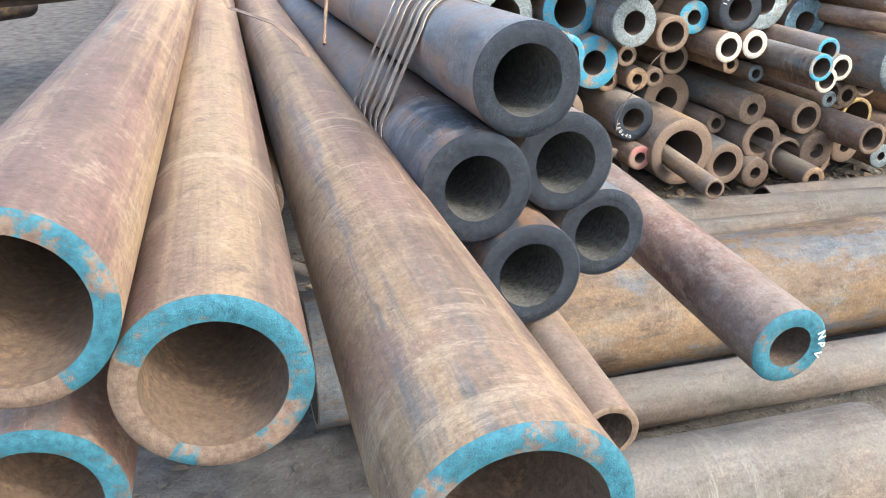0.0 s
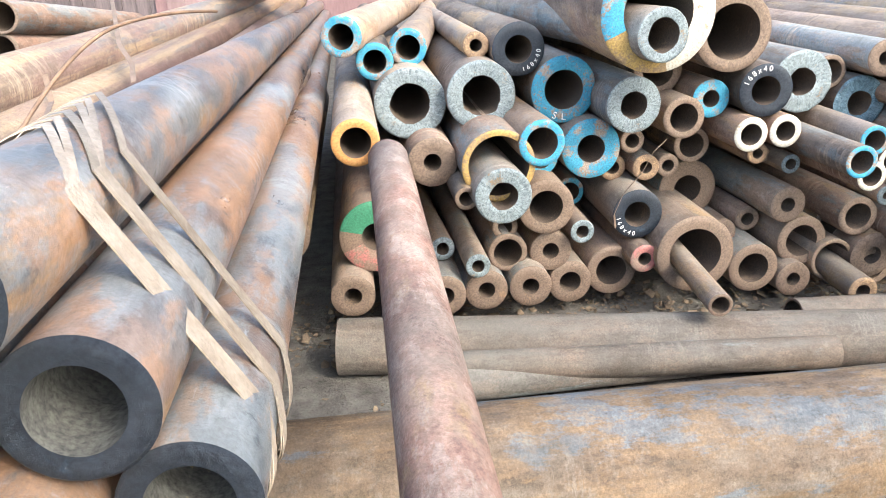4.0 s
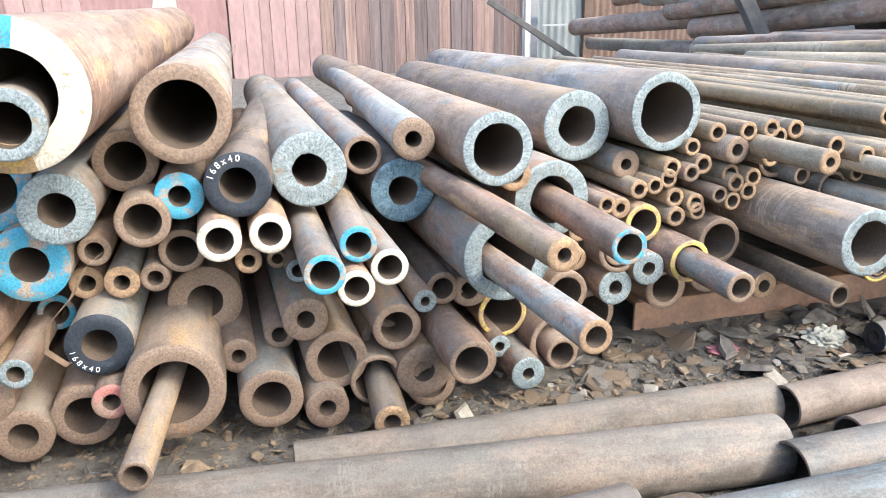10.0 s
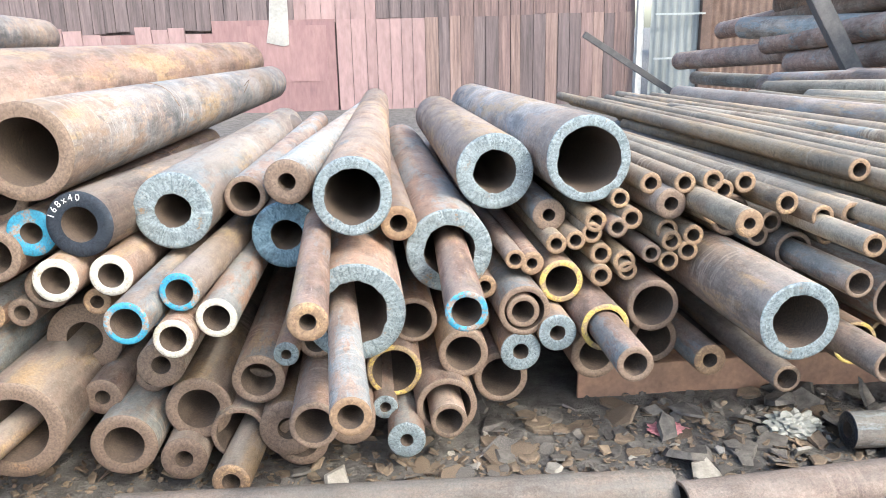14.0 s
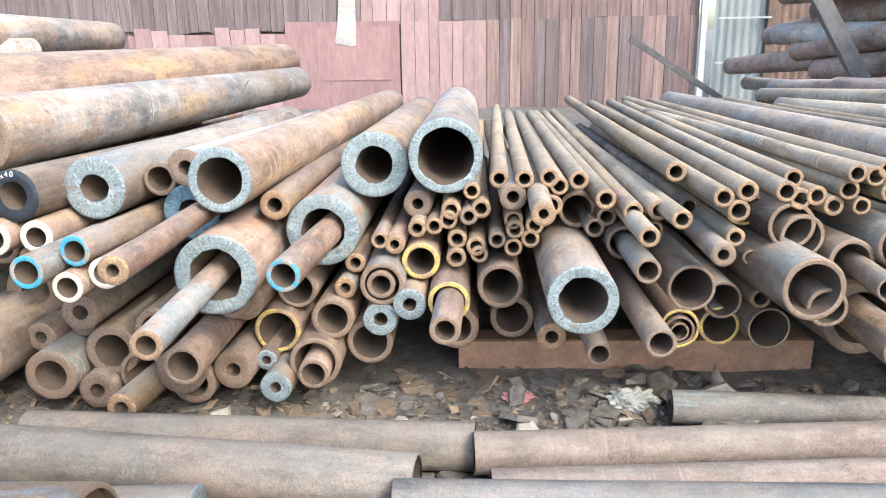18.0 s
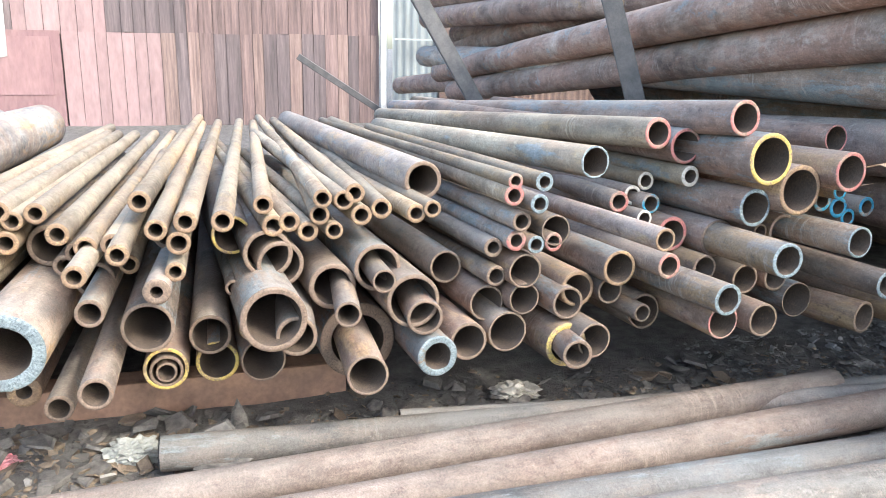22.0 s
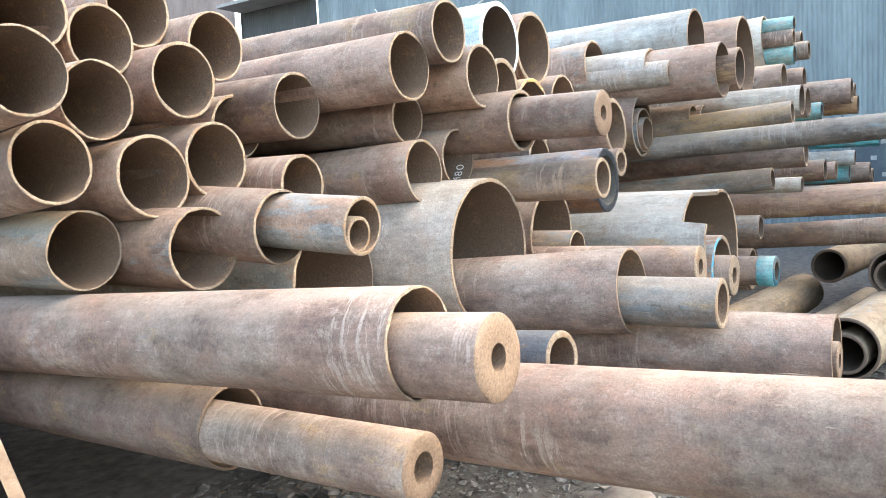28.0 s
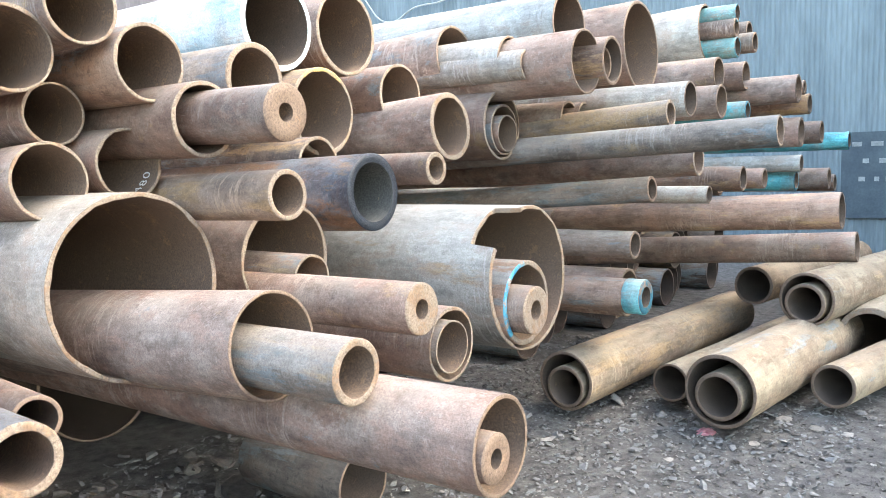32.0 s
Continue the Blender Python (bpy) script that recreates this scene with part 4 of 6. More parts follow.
pipe(3.524, 2.849, 0.808, 0.033, 0.019, -2.2, -1.7, 3.62, "tan", "ochre")
pipe(3.606, 2.797, 0.816, 0.032, 0.019, -2.1, -1.7, 2.94, "tan", "ochre")
pipe(3.687, 2.786, 0.822, 0.032, 0.019, -1.9, -1.7, 2.84, "tan", "ochre")
pipe(3.721, 2.786, 0.793, 0.030, 0.019, -1.4, -1.7, 2.31, "tan", "ochre")
pipe(3.785, 2.786, 0.813, 0.032, 0.019, -1.7, -1.7, 2.95, "tan", "ochre")
pipe(3.856, 2.673, 0.772, 0.033, 0.020, -1.7, -1.7, 3.67, "tan", "ochre")
pipe(3.933, 2.620, 0.742, 0.032, 0.020, -2.0, -1.7, 4.13, "tan", "ochre")
pipe(3.698, 2.786, 0.728, 0.036, 0.021, -0.1, -1.7, 2.72, "tan", "ochre")
pipe(3.796, 2.887, 0.691, 0.065, 0.050, -0.2, -1.7, 2.38, "rust", "dark")
pipe(3.884, 2.800, 0.685, 0.033, 0.021, -1.2, -1.7, 2.31, "rust", "dark")
pipe(3.846, 2.800, 0.646, 0.033, 0.021, -1.1, -1.7, 2.37, "rust", "dark")
pipe(3.935, 2.750, 0.608, 0.057, 0.045, -1.0, -1.7, 2.66, "rust", "dark")
pipe(3.528, 2.789, 0.444, 0.080, 0.062, -0.7, -1.7, 2.86, "rust", "rust")
pipe(3.748, 2.373, 0.537, 0.104, 0.070, -1.4, -1.7, 3.17, "cut", "grey")
pipe(3.218, 2.723, 0.401, 0.056, 0.023, -0.8, -1.7, 2.64, "cut", "rust")
pipe(3.114, 2.748, 0.339, 0.060, 0.024, -0.9, -1.7, 2.37, "cut", "rust")
pipe(3.352, 2.696, 0.420, 0.071, 0.055, -0.8, -1.7, 2.7, "yellow", "rust")
pipe(3.344, 2.422, 0.426, 0.048, 0.031, -2.4, -1.7, 2.97, "rust", "rust")
pipe(3.067, 2.812, 0.230, 0.082, 0.062, -0.1, -1.7, 2.76, "rust", "rust")
pipe(3.377, 2.860, 0.264, 0.079, 0.052, -1, -1.7, 2.77, "rust", "rust")
pipe(3.576, 2.895, 0.291, 0.079, 0.058, -1.1, -1.7, 2.46, "rust", "dark")
pipe(3.705, 2.754, 0.269, 0.050, 0.023, -0.6, -1.7, 2.54, "tan", "rust")
pipe(3.834, 2.545, 0.295, 0.040, 0.029, -1.5, -1.7, 2.58, "rust", "grey")
pipe(2.945, 2.765, 0.336, 0.074, 0.053, -1.4, -1.7, 2.63, "rust", "rust")
pipe(2.887, 2.706, 0.197, 0.089, 0.071, -0, -1.7, 2.79, "rust", "rust")
pipe(2.888, 2.661, 0.174, 0.053, 0.039, -1, -1.7, 2.84, "rust", "rust")
pipe(2.708, 2.744, 0.189, 0.037, 0.016, -0.9, -1.7, 2.66, "cut", "rust")
pipe(2.607, 2.689, 0.178, 0.070, 0.024, -2.0, -1.7, 2.48, "rust", "rust")
pipe(2.463, 2.689, 0.128, 0.077, 0.050, -1.2, -1.7, 2.42, "rust", "rust")
pipe(2.807, 2.860, 0.413, 0.070, 0.055, -0.8, -1.7, 2.56, "rust", "rust")
pipe(2.629, 2.800, 0.389, 0.071, 0.031, -2.0, -1.7, 2.71, "rust", "rust")
pipe(2.336, 2.800, 0.251, 0.062, 0.037, -0.8, -1.7, 2.80, "rust", "rust")
pipe(4.079, 2.701, 0.853, 0.033, 0.020, -2.8, -1.7, 4.20, "tan", "ochre")
pipe(4.007, 2.600, 0.751, 0.032, 0.019, -2.0, -1.7, 4.20, "tan", "ochre")
pipe(4.033, 2.433, 0.762, 0.030, 0.018, -0.7, -1.7, 2.67, "tan", "ochre")
pipe(3.931, 2.388, 0.722, 0.031, 0.019, -1.9, -1.7, 2.84, "tan", "ochre")
pipe(4.033, 2.750, 0.652, 0.030, 0.019, -0.7, -1.7, 2.73, "tan", "ochre")
pipe(4.142, 2.750, 0.729, 0.032, 0.020, -1.1, -1.7, 2.85, "rust", "dark")
pipe(4.135, 2.398, 0.833, 0.029, 0.018, -2.3, -1.7, 4.20, "tan", "ochre")
pipe(4.209, 2.422, 0.846, 0.031, 0.018, -2.9, -1.7, 4.09, "tan", "ochre")
pipe(4.189, 2.422, 0.789, 0.032, 0.021, -0.6, -1.7, 2.68, "tan", "ochre")
pipe(4.304, 2.387, 0.851, 0.030, 0.019, -3.7, -1.7, 4.20, "tan", "ochre")
pipe(4.459, 2.649, 0.773, 0.034, 0.021, 2.2, -1.7, 2.79, "tan", "ochre")
pipe(4.508, 2.649, 0.783, 0.032, 0.019, 2.9, -1.7, 2.95, "tan", "ochre")
pipe(4.431, 2.653, 0.839, 0.030, 0.019, -3.6, -1.7, 3.77, "tan", "ochre")
pipe(4.564, 2.649, 0.750, 0.032, 0.019, 3.0, -1.7, 2.64, "tan", "ochre")
pipe(4.598, 2.635, 0.804, 0.031, 0.021, -3.9, -1.7, 4.20, "tan", "ochre")
pipe(4.605, 2.611, 0.859, 0.029, 0.019, -1.8, -1.7, 4.20, "tan", "ochre")
pipe(4.673, 2.631, 0.847, 0.031, 0.021, 1.5, -1.7, 2.76, "tan", "ochre")
pipe(4.708, 2.631, 0.868, 0.031, 0.019, -1.5, -1.7, 3.59, "tan", "ochre")
pipe(4.729, 2.635, 0.797, 0.033, 0.021, 1.6, -1.7, 2.92, "tan", "ochre")
pipe(4.792, 2.631, 0.816, 0.033, 0.021, -3.3, -1.7, 4.07, "tan", "ochre")
pipe(4.643, 2.635, 0.752, 0.028, 0.019, 2.9, -1.7, 2.49, "tan", "ochre")
pipe(4.340, 2.807, 0.714, 0.063, 0.053, -0.1, -1.7, 2.33, "yellow", "dark")
pipe(4.129, 2.343, 0.681, 0.035, 0.016, -3.5, -1.7, 3.00, "rust", "grey")
pipe(4.177, 2.398, 0.717, 0.027, 0.016, -1.5, -1.7, 3.16, "tan", "ochre")
pipe(4.091, 2.486, 0.536, 0.072, 0.062, -1.1, -1.7, 2.86, "rust", "dark")
pipe(3.950, 2.454, 0.600, 0.039, 0.029, -1.4, -1.7, 2.70, "rust", "grey")
pipe(3.965, 2.314, 0.427, 0.044, 0.033, -0.7, -1.7, 2.80, "rust", "grey")
pipe(4.120, 2.680, 0.329, 0.068, 0.057, -1.3, -1.7, 2.62, "yellow", "rust")
pipe(4.121, 2.680, 0.321, 0.051, 0.042, -1.4, -1.7, 2.85, "rust", "rust")
pipe(4.121, 2.680, 0.317, 0.032, 0.025, -1.3, -1.7, 2.91, "rust", "rust")
pipe(4.275, 2.749, 0.310, 0.068, 0.056, -0.8, -1.7, 2.67, "yellow", "rust")
pipe(4.257, 2.689, 0.425, 0.064, 0.054, -1.4, -1.7, 2.50, "rust", "grey")
pipe(4.379, 2.682, 0.432, 0.034, 0.022, 0.7, -1.7, 2.42, "tan", "ochre")
pipe(4.416, 2.682, 0.327, 0.071, 0.064, 2.3, -1.7, 2.57, "rust", "rust")
pipe(4.477, 2.649, 0.651, 0.072, 0.059, 3.0, -1.7, 2.85, "rust", "grey")
pipe(4.440, 2.649, 0.686, 0.075, 0.062, 1.6, -1.7, 2.95, "rust", "dark")
pipe(4.433, 2.430, 0.548, 0.096, 0.078, 2.6, -1.7, 3.03, "rust", "grey")
pipe(4.500, 2.477, 0.474, 0.061, 0.049, -5, -1.7, 2.77, "rust", "grey")
pipe(4.635, 2.636, 0.571, 0.075, 0.059, 3.0, -1.7, 2.46, "rust", "grey")
pipe(4.642, 2.408, 0.553, 0.039, 0.031, -7.0, -1.7, 2.81, "rust", "grey")
pipe(4.777, 2.620, 0.627, 0.076, 0.063, 2.1, -1.7, 2.84, "rust", "grey")
pipe(4.729, 2.714, 0.352, 0.128, 0.090, 1.9, -1.7, 2.88, "rust", "rust")
pipe(4.691, 2.374, 0.372, 0.062, 0.054, -3.6, -1.7, 3.14, "rust", "rust")
pipe(4.335, 2.689, 0.572, 0.026, 0.017, -0.4, -1.7, 2.57, "rust", "dark")
pipe(4.774, 2.516, 0.613, 0.037, 0.030, -1.5, -1.7, 2.62, "rust", "grey")
pipe(4.981, 2.820, 0.868, 0.066, 0.052, 2, -1.4, 3.11, "rust", "grey")
pipe(4.893, 2.587, 0.805, 0.031, 0.019, 2, -1.7, 2.84, "tan", "ochre")
pipe(4.943, 2.575, 0.819, 0.028, 0.018, 1.9, -1.7, 3.02, "tan", "ochre")
pipe(5.183, 2.488, 0.913, 0.025, 0.016, 2.4, -1.7, 3.05, "red", "ochre")
pipe(5.180, 2.488, 0.868, 0.033, 0.021, 2.0, -0.6, 2.82, "red", "ochre")
pipe(5.302, 2.534, 0.899, 0.031, 0.019, 2.0, -1.5, 2.30, "cut", "ochre")
pipe(5.249, 2.448, 0.847, 0.031, 0.020, 2.9, -1.7, 2.70, "cut", "grey")
pipe(5.209, 2.488, 0.784, 0.032, 0.022, 1.7, -1.7, 2.88, "rust", "grey")
pipe(5.202, 2.509, 0.718, 0.034, 0.020, 2.1, -1.7, 3.06, "red", "grey")
pipe(5.262, 2.488, 0.707, 0.029, 0.019, 2.2, -1.7, 3.08, "cut", "grey")
pipe(5.322, 2.488, 0.712, 0.031, 0.021, 3.2, -1.7, 2.86, "red", "grey")
pipe(5.139, 2.546, 0.690, 0.032, 0.020, 2.4, -1.7, 2.59, "rust", "grey")
pipe(5.513, 2.600, 0.948, 0.054, 0.047, 4.0, -2.8, 2.50, "cut", "ochre")
pipe(5.651, 2.664, 0.796, 0.037, 0.025, -3.3, -1.7, 2.31, "red", "grey")
pipe(5.720, 2.693, 0.812, 0.035, 0.023, 3.2, -1.7, 2.88, "white", "grey")
pipe(5.327, 2.488, 0.750, 0.050, 0.045, 1.8, -1.7, 3.10, "rust", "dark")
pipe(5.031, 2.706, 0.590, 0.056, 0.048, 2.2, -1.7, 2.82, "rust", "grey")
pipe(5.152, 2.546, 0.594, 0.034, 0.024, 2.8, -1.7, 2.62, "rust", "grey")
pipe(5.237, 2.509, 0.615, 0.057, 0.050, 3.3, -1.7, 2.60, "rust", "rust")
pipe(5.245, 2.525, 0.516, 0.053, 0.047, 2.4, -1.7, 2.76, "rust", "rust")
pipe(5.135, 2.579, 0.493, 0.060, 0.053, 2.0, -1.7, 2.94, "rust", "rust")
pipe(4.869, 2.522, 0.540, 0.086, 0.073, 1.7, -1.7, 3.17, "rust", "grey")
pipe(4.900, 2.498, 0.491, 0.057, 0.047, -5.9, -1.7, 2.96, "rust", "rust")
pipe(4.938, 2.478, 0.365, 0.066, 0.044, 2.6, -1.7, 2.77, "cut", "rust")
pipe(5.052, 2.513, 0.391, 0.063, 0.053, 1.9, -1.7, 2.59, "rust", "rust")
pipe(5.191, 2.525, 0.407, 0.068, 0.061, 3.1, -1.7, 2.71, "rust", "grey")
pipe(5.390, 2.489, 0.354, 0.075, 0.056, 3.2, -1.7, 3.06, "yellow", "rust")
pipe(5.375, 2.379, 0.364, 0.049, 0.038, -7.6, -1.7, 3.26, "rust", "rust")
pipe(5.456, 2.423, 0.388, 0.059, 0.052, 1.9, -1.7, 3.06, "rust", "dark")
pipe(5.445, 2.541, 0.530, 0.062, 0.049, 2.1, -1.7, 2.70, "tan", "rust")
pipe(5.396, 2.509, 0.494, 0.056, 0.047, 3.1, -1.7, 2.59, "rust", "rust")
pipe(5.561, 2.476, 0.612, 0.060, 0.049, 2.8, -1.7, 2.77, "tan", "rust")
pipe(5.569, 2.541, 0.515, 0.047, 0.039, 3.1, -1.7, 2.90, "rust", "dark")
pipe(5.919, 2.386, 1.108, 0.058, 0.046, 3, -3.8, 3.84, "red", "rust")
pipe(5.745, 2.601, 1.040, 0.053, 0.040, 3, -3.8, 3.43, "red", "ochre")
pipe(5.849, 2.588, 0.996, 0.061, 0.050, 2.2, -1.7, 2.68, "red", "rust")
pipe(6.480, 2.585, 1.011, 0.051, 0.045, 1.8, -1.7, 3.2, "red", "rust")
pipe(5.982, 2.320, 0.984, 0.083, 0.069, 2.1, -1.7, 3.2, "yellow", "rust")
pipe(6.272, 2.287, 0.940, 0.065, 0.053, 3.1, -1.7, 3.2, "red", "rust")
pipe(6.129, 2.342, 0.876, 0.083, 0.068, 2, -1.7, 3.2, "tan", "rust")
pipe(5.867, 2.572, 0.894, 0.036, 0.023, 2.2, -1.7, 3.2, "white", "ochre")
pipe(5.776, 2.704, 0.859, 0.033, 0.022, 2.3, -1.7, 3.2, "white", "ochre")
pipe(5.756, 2.628, 0.792, 0.035, 0.026, 2.3, -1.7, 3.2, "blue", "grey")
pipe(5.704, 2.579, 0.751, 0.030, 0.021, 2.3, -1.7, 3.2, "white", "grey")
pipe(5.997, 2.388, 0.814, 0.063, 0.052, 3.3, -1.7, 3.2, "cut", "rust")
pipe(6.390, 2.513, 0.799, 0.040, 0.026, 1.8, -1.7, 3.2, "blue", "grey")
pipe(6.488, 2.536, 0.765, 0.039, 0.026, 1.5, -1.7, 3.2, "blue", "grey")
pipe(6.537, 2.535, 0.725, 0.034, 0.022, 3.4, -1.7, 3.2, "blue", "grey")
pipe(6.610, 2.527, 0.764, 0.037, 0.024, 3.3, -1.7, 3.2, "blue", "grey")
pipe(6.379, 2.428, 0.848, 0.030, 0.020, 3.5, -1.7, 3.20, "blue", "dark")
pipe(5.800, 2.550, 0.699, 0.060, 0.047, 2.4, -1.7, 3.2, "red", "rust")
pipe(5.481, 2.111, 0.800, 0.033, 0.025, 3.4, -1.7, 3.2, "tan", "rust")
pipe(5.678, 2.370, 0.640, 0.042, 0.031, 3.4, -1.7, 3.2, "red", "grey")
pipe(5.949, 2.500, 0.686, 0.066, 0.054, 1.9, -1.7, 3.20, "rust", "rust")
pipe(5.947, 2.154, 0.698, 0.055, 0.044, 0.1, -1.7, 3.2, "cut", "bluegrey")
pipe(6.295, 2.231, 0.717, 0.052, 0.044, 3, -1.7, 3.2, "cut", "bluegrey")
pipe(6.222, 2.500, 0.698, 0.061, 0.050, 3.2, -1.7, 3.20, "rust", "rust")
pipe(6.720, 2.237, 0.403, 0.061, 0.051, 2.8, -1.7, 3.2, "rust", "rust")
pipe(6.367, 2.164, 0.587, 0.046, 0.034, 0.1, -1.7, 3.2, "cut", "grey")
pipe(5.851, 2.422, 0.608, 0.045, 0.037, 2.5, -1.7, 3.20, "rust", "dark")
pipe(6.040, 2.448, 0.549, 0.053, 0.045, 2.1, -1.7, 3.2, "rust", "dark")
pipe(5.806, 2.228, 0.561, 0.051, 0.039, 3.7, -1.7, 3.2, "cut", "bluegrey")
pipe(5.888, 2.346, 0.440, 0.059, 0.052, 2.2, -1.7, 3.2, "red", "rust")
pipe(6.022, 2.314, 0.446, 0.057, 0.049, 2, -1.7, 3.2, "rust", "rust")
pipe(6.255, 2.430, 0.462, 0.063, 0.059, 1.6, -1.7, 3.2, "rust", "dark")
pipe(6.459, 2.323, 0.414, 0.057, 0.047, 12.4, -1.7, 3.2, "rust", "rust")
pipe(6.529, 2.261, 0.552, 0.028, 0.025, 3.8, -1.7, 3.2, "rust", "grey")
pipe(5.744, 2.598, 0.406, 0.065, 0.057, 2.7, -1.7, 2.51, "rust", "grey")
pipe(5.690, 2.520, 0.430, 0.032, 0.025, 2.1, -1.7, 2.66, "rust", "grey")
pipe(6.091, 2.461, 0.712, 0.027, 0.021, 3.1, -1.7, 2.96, "rust", "grey")
pipe(6.164, 2.443, 0.547, 0.048, 0.040, 1.6, -1.7, 3.15, "rust", "rust")
pipe(6.529, 1.900, 1.635, 0.101, 0.095, -1.5, -5.2, 6.32, "flame", "brown")
pipe(6.713, 2.200, 1.843, 0.103, 0.096, -2.8, -4.8, 7.90, "flame", "brown")
pipe(6.909, 2.200, 1.786, 0.101, 0.093, 1.8, 0.0, 6.50, "flame", "rust")
pipe(7.136, 2.350, 1.926, 0.113, 0.105, 1.8, 0.0, 6.50, "flame", "brown")
pipe(7.335, 2.240, 1.824, 0.111, 0.102, 1.8, 0.0, 6.50, "flame", "brown")
pipe(6.811, 2.083, 1.607, 0.105, 0.098, 1.2, 0, 6.5, "flame", "brown")
pipe(7.085, 2.084, 1.679, 0.108, 0.100, 0.0, 0.0, 6.50, "flame", "brown")
pipe(7.493, 2.350, 1.579, 0.113, 0.103, 1.5, 0.0, 6.50, "flame", "rust")
pipe(6.658, 2.051, 1.445, 0.104, 0.096, -0.6, -5.5, 5.73, "flame", "brown")
pipe(6.942, 2.055, 1.406, 0.114, 0.105, -0.5, -3.9, 9.09, "flame", "brown")
pipe(7.157, 2.056, 1.449, 0.113, 0.104, 1.3, 0, 6.5, "flame", "brown")
pipe(6.784, 2.153, 1.217, 0.108, 0.101, 1, 0, 6.5, "flame", "grey")
pipe(7.007, 1.949, 1.203, 0.115, 0.107, 0.8, 0, 6.5, "flame", "rust")
pipe(7.593, 2.150, 1.640, 0.114, 0.106, 1.9, 0, 6.5, "flame", "brown")
pipe(7.434, 1.987, 1.367, 0.097, 0.087, 1.2, 0, 6.5, "flame", "brown")
pipe(7.792, 1.809, 1.752, 0.117, 0.108, 1.5, -0.6, 6.5, "flame", "brown")
pipe(7.969, 1.761, 1.883, 0.109, 0.100, 1.5, 0.2, 6.5, "flame", "brown")
p285 = pipe(8.162, 1.748, 1.742, 0.117, 0.106, 0.7, 0, 6.5, "flame", "rust")
p286 = pipe(7.974, 1.967, 1.596, 0.095, 0.086, 0.5, 0.0, 6.50, "flame", "brown")
p287 = pipe(7.886, 1.837, 1.396, 0.114, 0.104, 1.5, -2.7, 6.5, "flame", "brown")
p288 = pipe(8.146, 1.864, 1.445, 0.112, 0.103, 1.7, 0, 6.5, "flame", "brown")
p289 = pipe(7.177, 1.821, 1.248, 0.108, 0.100, 1.5, 3.6, 6.50, "flame", "brown")
pipe(7.221, 1.561, 1.247, 0.080, 0.070, 1.5, 3.6, 6.5, "flame", "rust")
pipe(7.214, 1.569, 1.224, 0.049, 0.040, 1.5, 3.6, 6.5, "flame", "grey")
pipe(6.804, 1.070, 1.052, 0.110, 0.104, 1.5, -3.2, 6.50, "flame", "brown")
pipe(6.808, 0.900, 1.039, 0.081, 0.026, 1.5, -3.2, 4.0, "rust", "brown")
pipe(6.914, 1.769, 0.757, 0.109, 0.102, 1.5, -1, 6.5, "rust", "brown")
pipe(6.899, 1.149, 0.763, 0.075, 0.034, 1.5, -0.8, 6.5, "rust", "brown")
pipe(9.052, 2.191, 2.033, 0.196, 0.173, 1.6, 0, 6.5, "sky", "skyblue")
pipe(9.536, 2.263, 2.063, 0.198, 0.179, 0.7, 0, 6.5, "flame", "brown")
pipe(8.275, 1.650, 1.574, 0.116, 0.103, 0.4, 0.0, 6.50, "flame", "brown")
pipe(8.779, 2.020, 1.768, 0.138, 0.116, 1.1, 0.0, 5.00, "flame", "tan")
pipe(9.209, 2.102, 1.669, 0.190, 0.171, 1.6, 0.0, 5.00, "flame", "rust", sectors=((50, 130, "yellow"),))
p301 = pipe(8.327, 1.343, 1.578, 0.083, 0.027, 1.5, 0.8, 5, "rust", "brown")
p302 = pipe(9.961, 2.300, 1.798, 0.165, 0.150, 0.3, 0.0, 5.00, "flame", "brown")
p303 = pipe(9.952, 1.971, 1.625, 0.169, 0.142, 1.5, -3.6, 5, "flame", "brown")
pipe(10.477, 2.010, 1.651, 0.190, 0.175, 1.6, 0.0, 5.00, "flame", "brown")
pipe(10.484, 2.000, 1.626, 0.140, 0.129, 1.6, 0.0, 5.00, "flame", "rust")
pipe(10.487, 1.980, 1.604, 0.103, 0.092, 1.6, 0.0, 5.00, "flame", "brown")
pipe(9.084, 2.010, 1.441, 0.117, 0.103, 1.6, 0.0, 5.00, "flame", "dark")
pipe(8.988, 1.620, 1.330, 0.145, 0.112, 1.5, -1.5, 5, "black", "black")
pipe(9.612, 1.804, 1.417, 0.075, 0.052, 0, 0, 5, "flame", "brown")
pipe(8.331, 1.354, 1.343, 0.075, 0.060, 1.5, -1, 5, "flame", "tan")
pipe(8.645, 1.730, 1.108, 0.201, 0.185, 1.3, 0.0, 5.00, "flame", "brown")
pipe(8.032, 1.663, 1.090, 0.272, 0.259, 1.5, -0.7, 5, "flame", "pale")
pipe(8.089, 1.157, 0.969, 0.142, 0.134, 1.5, -4, 5, "rust", "brown")
pipe(8.088, 0.866, 0.941, 0.080, 0.060, 1.5, -0.6, 5, "flame", "grey")
pipe(8.662, 1.623, 1.041, 0.085, 0.076, 1.7, 0.0, 5.00, "flame", "rust")
pipe(8.605, 1.088, 0.990, 0.081, 0.031, 1.5, -0.5, 5, "flame", "brown")
pipe(8.990, 1.270, 0.788, 0.133, 0.123, 0.1, 0.0, 5.00, "flame", "brown")
pipe(8.966, 1.250, 0.786, 0.094, 0.087, 0.1, 0.0, 5.00, "flame", "grey")
p319 = pipe(9.511, 1.260, 0.965, 0.296, 0.279, 0.5, 0.0, 5.00, "flame", "pale", notch=(104, 150, 0.11))
p320 = pipe(9.470, 1.250, 0.870, 0.172, 0.150, 0.5, 0.0, 5.00, "flame", "rust", sectors=((95, 225, "blue"),))
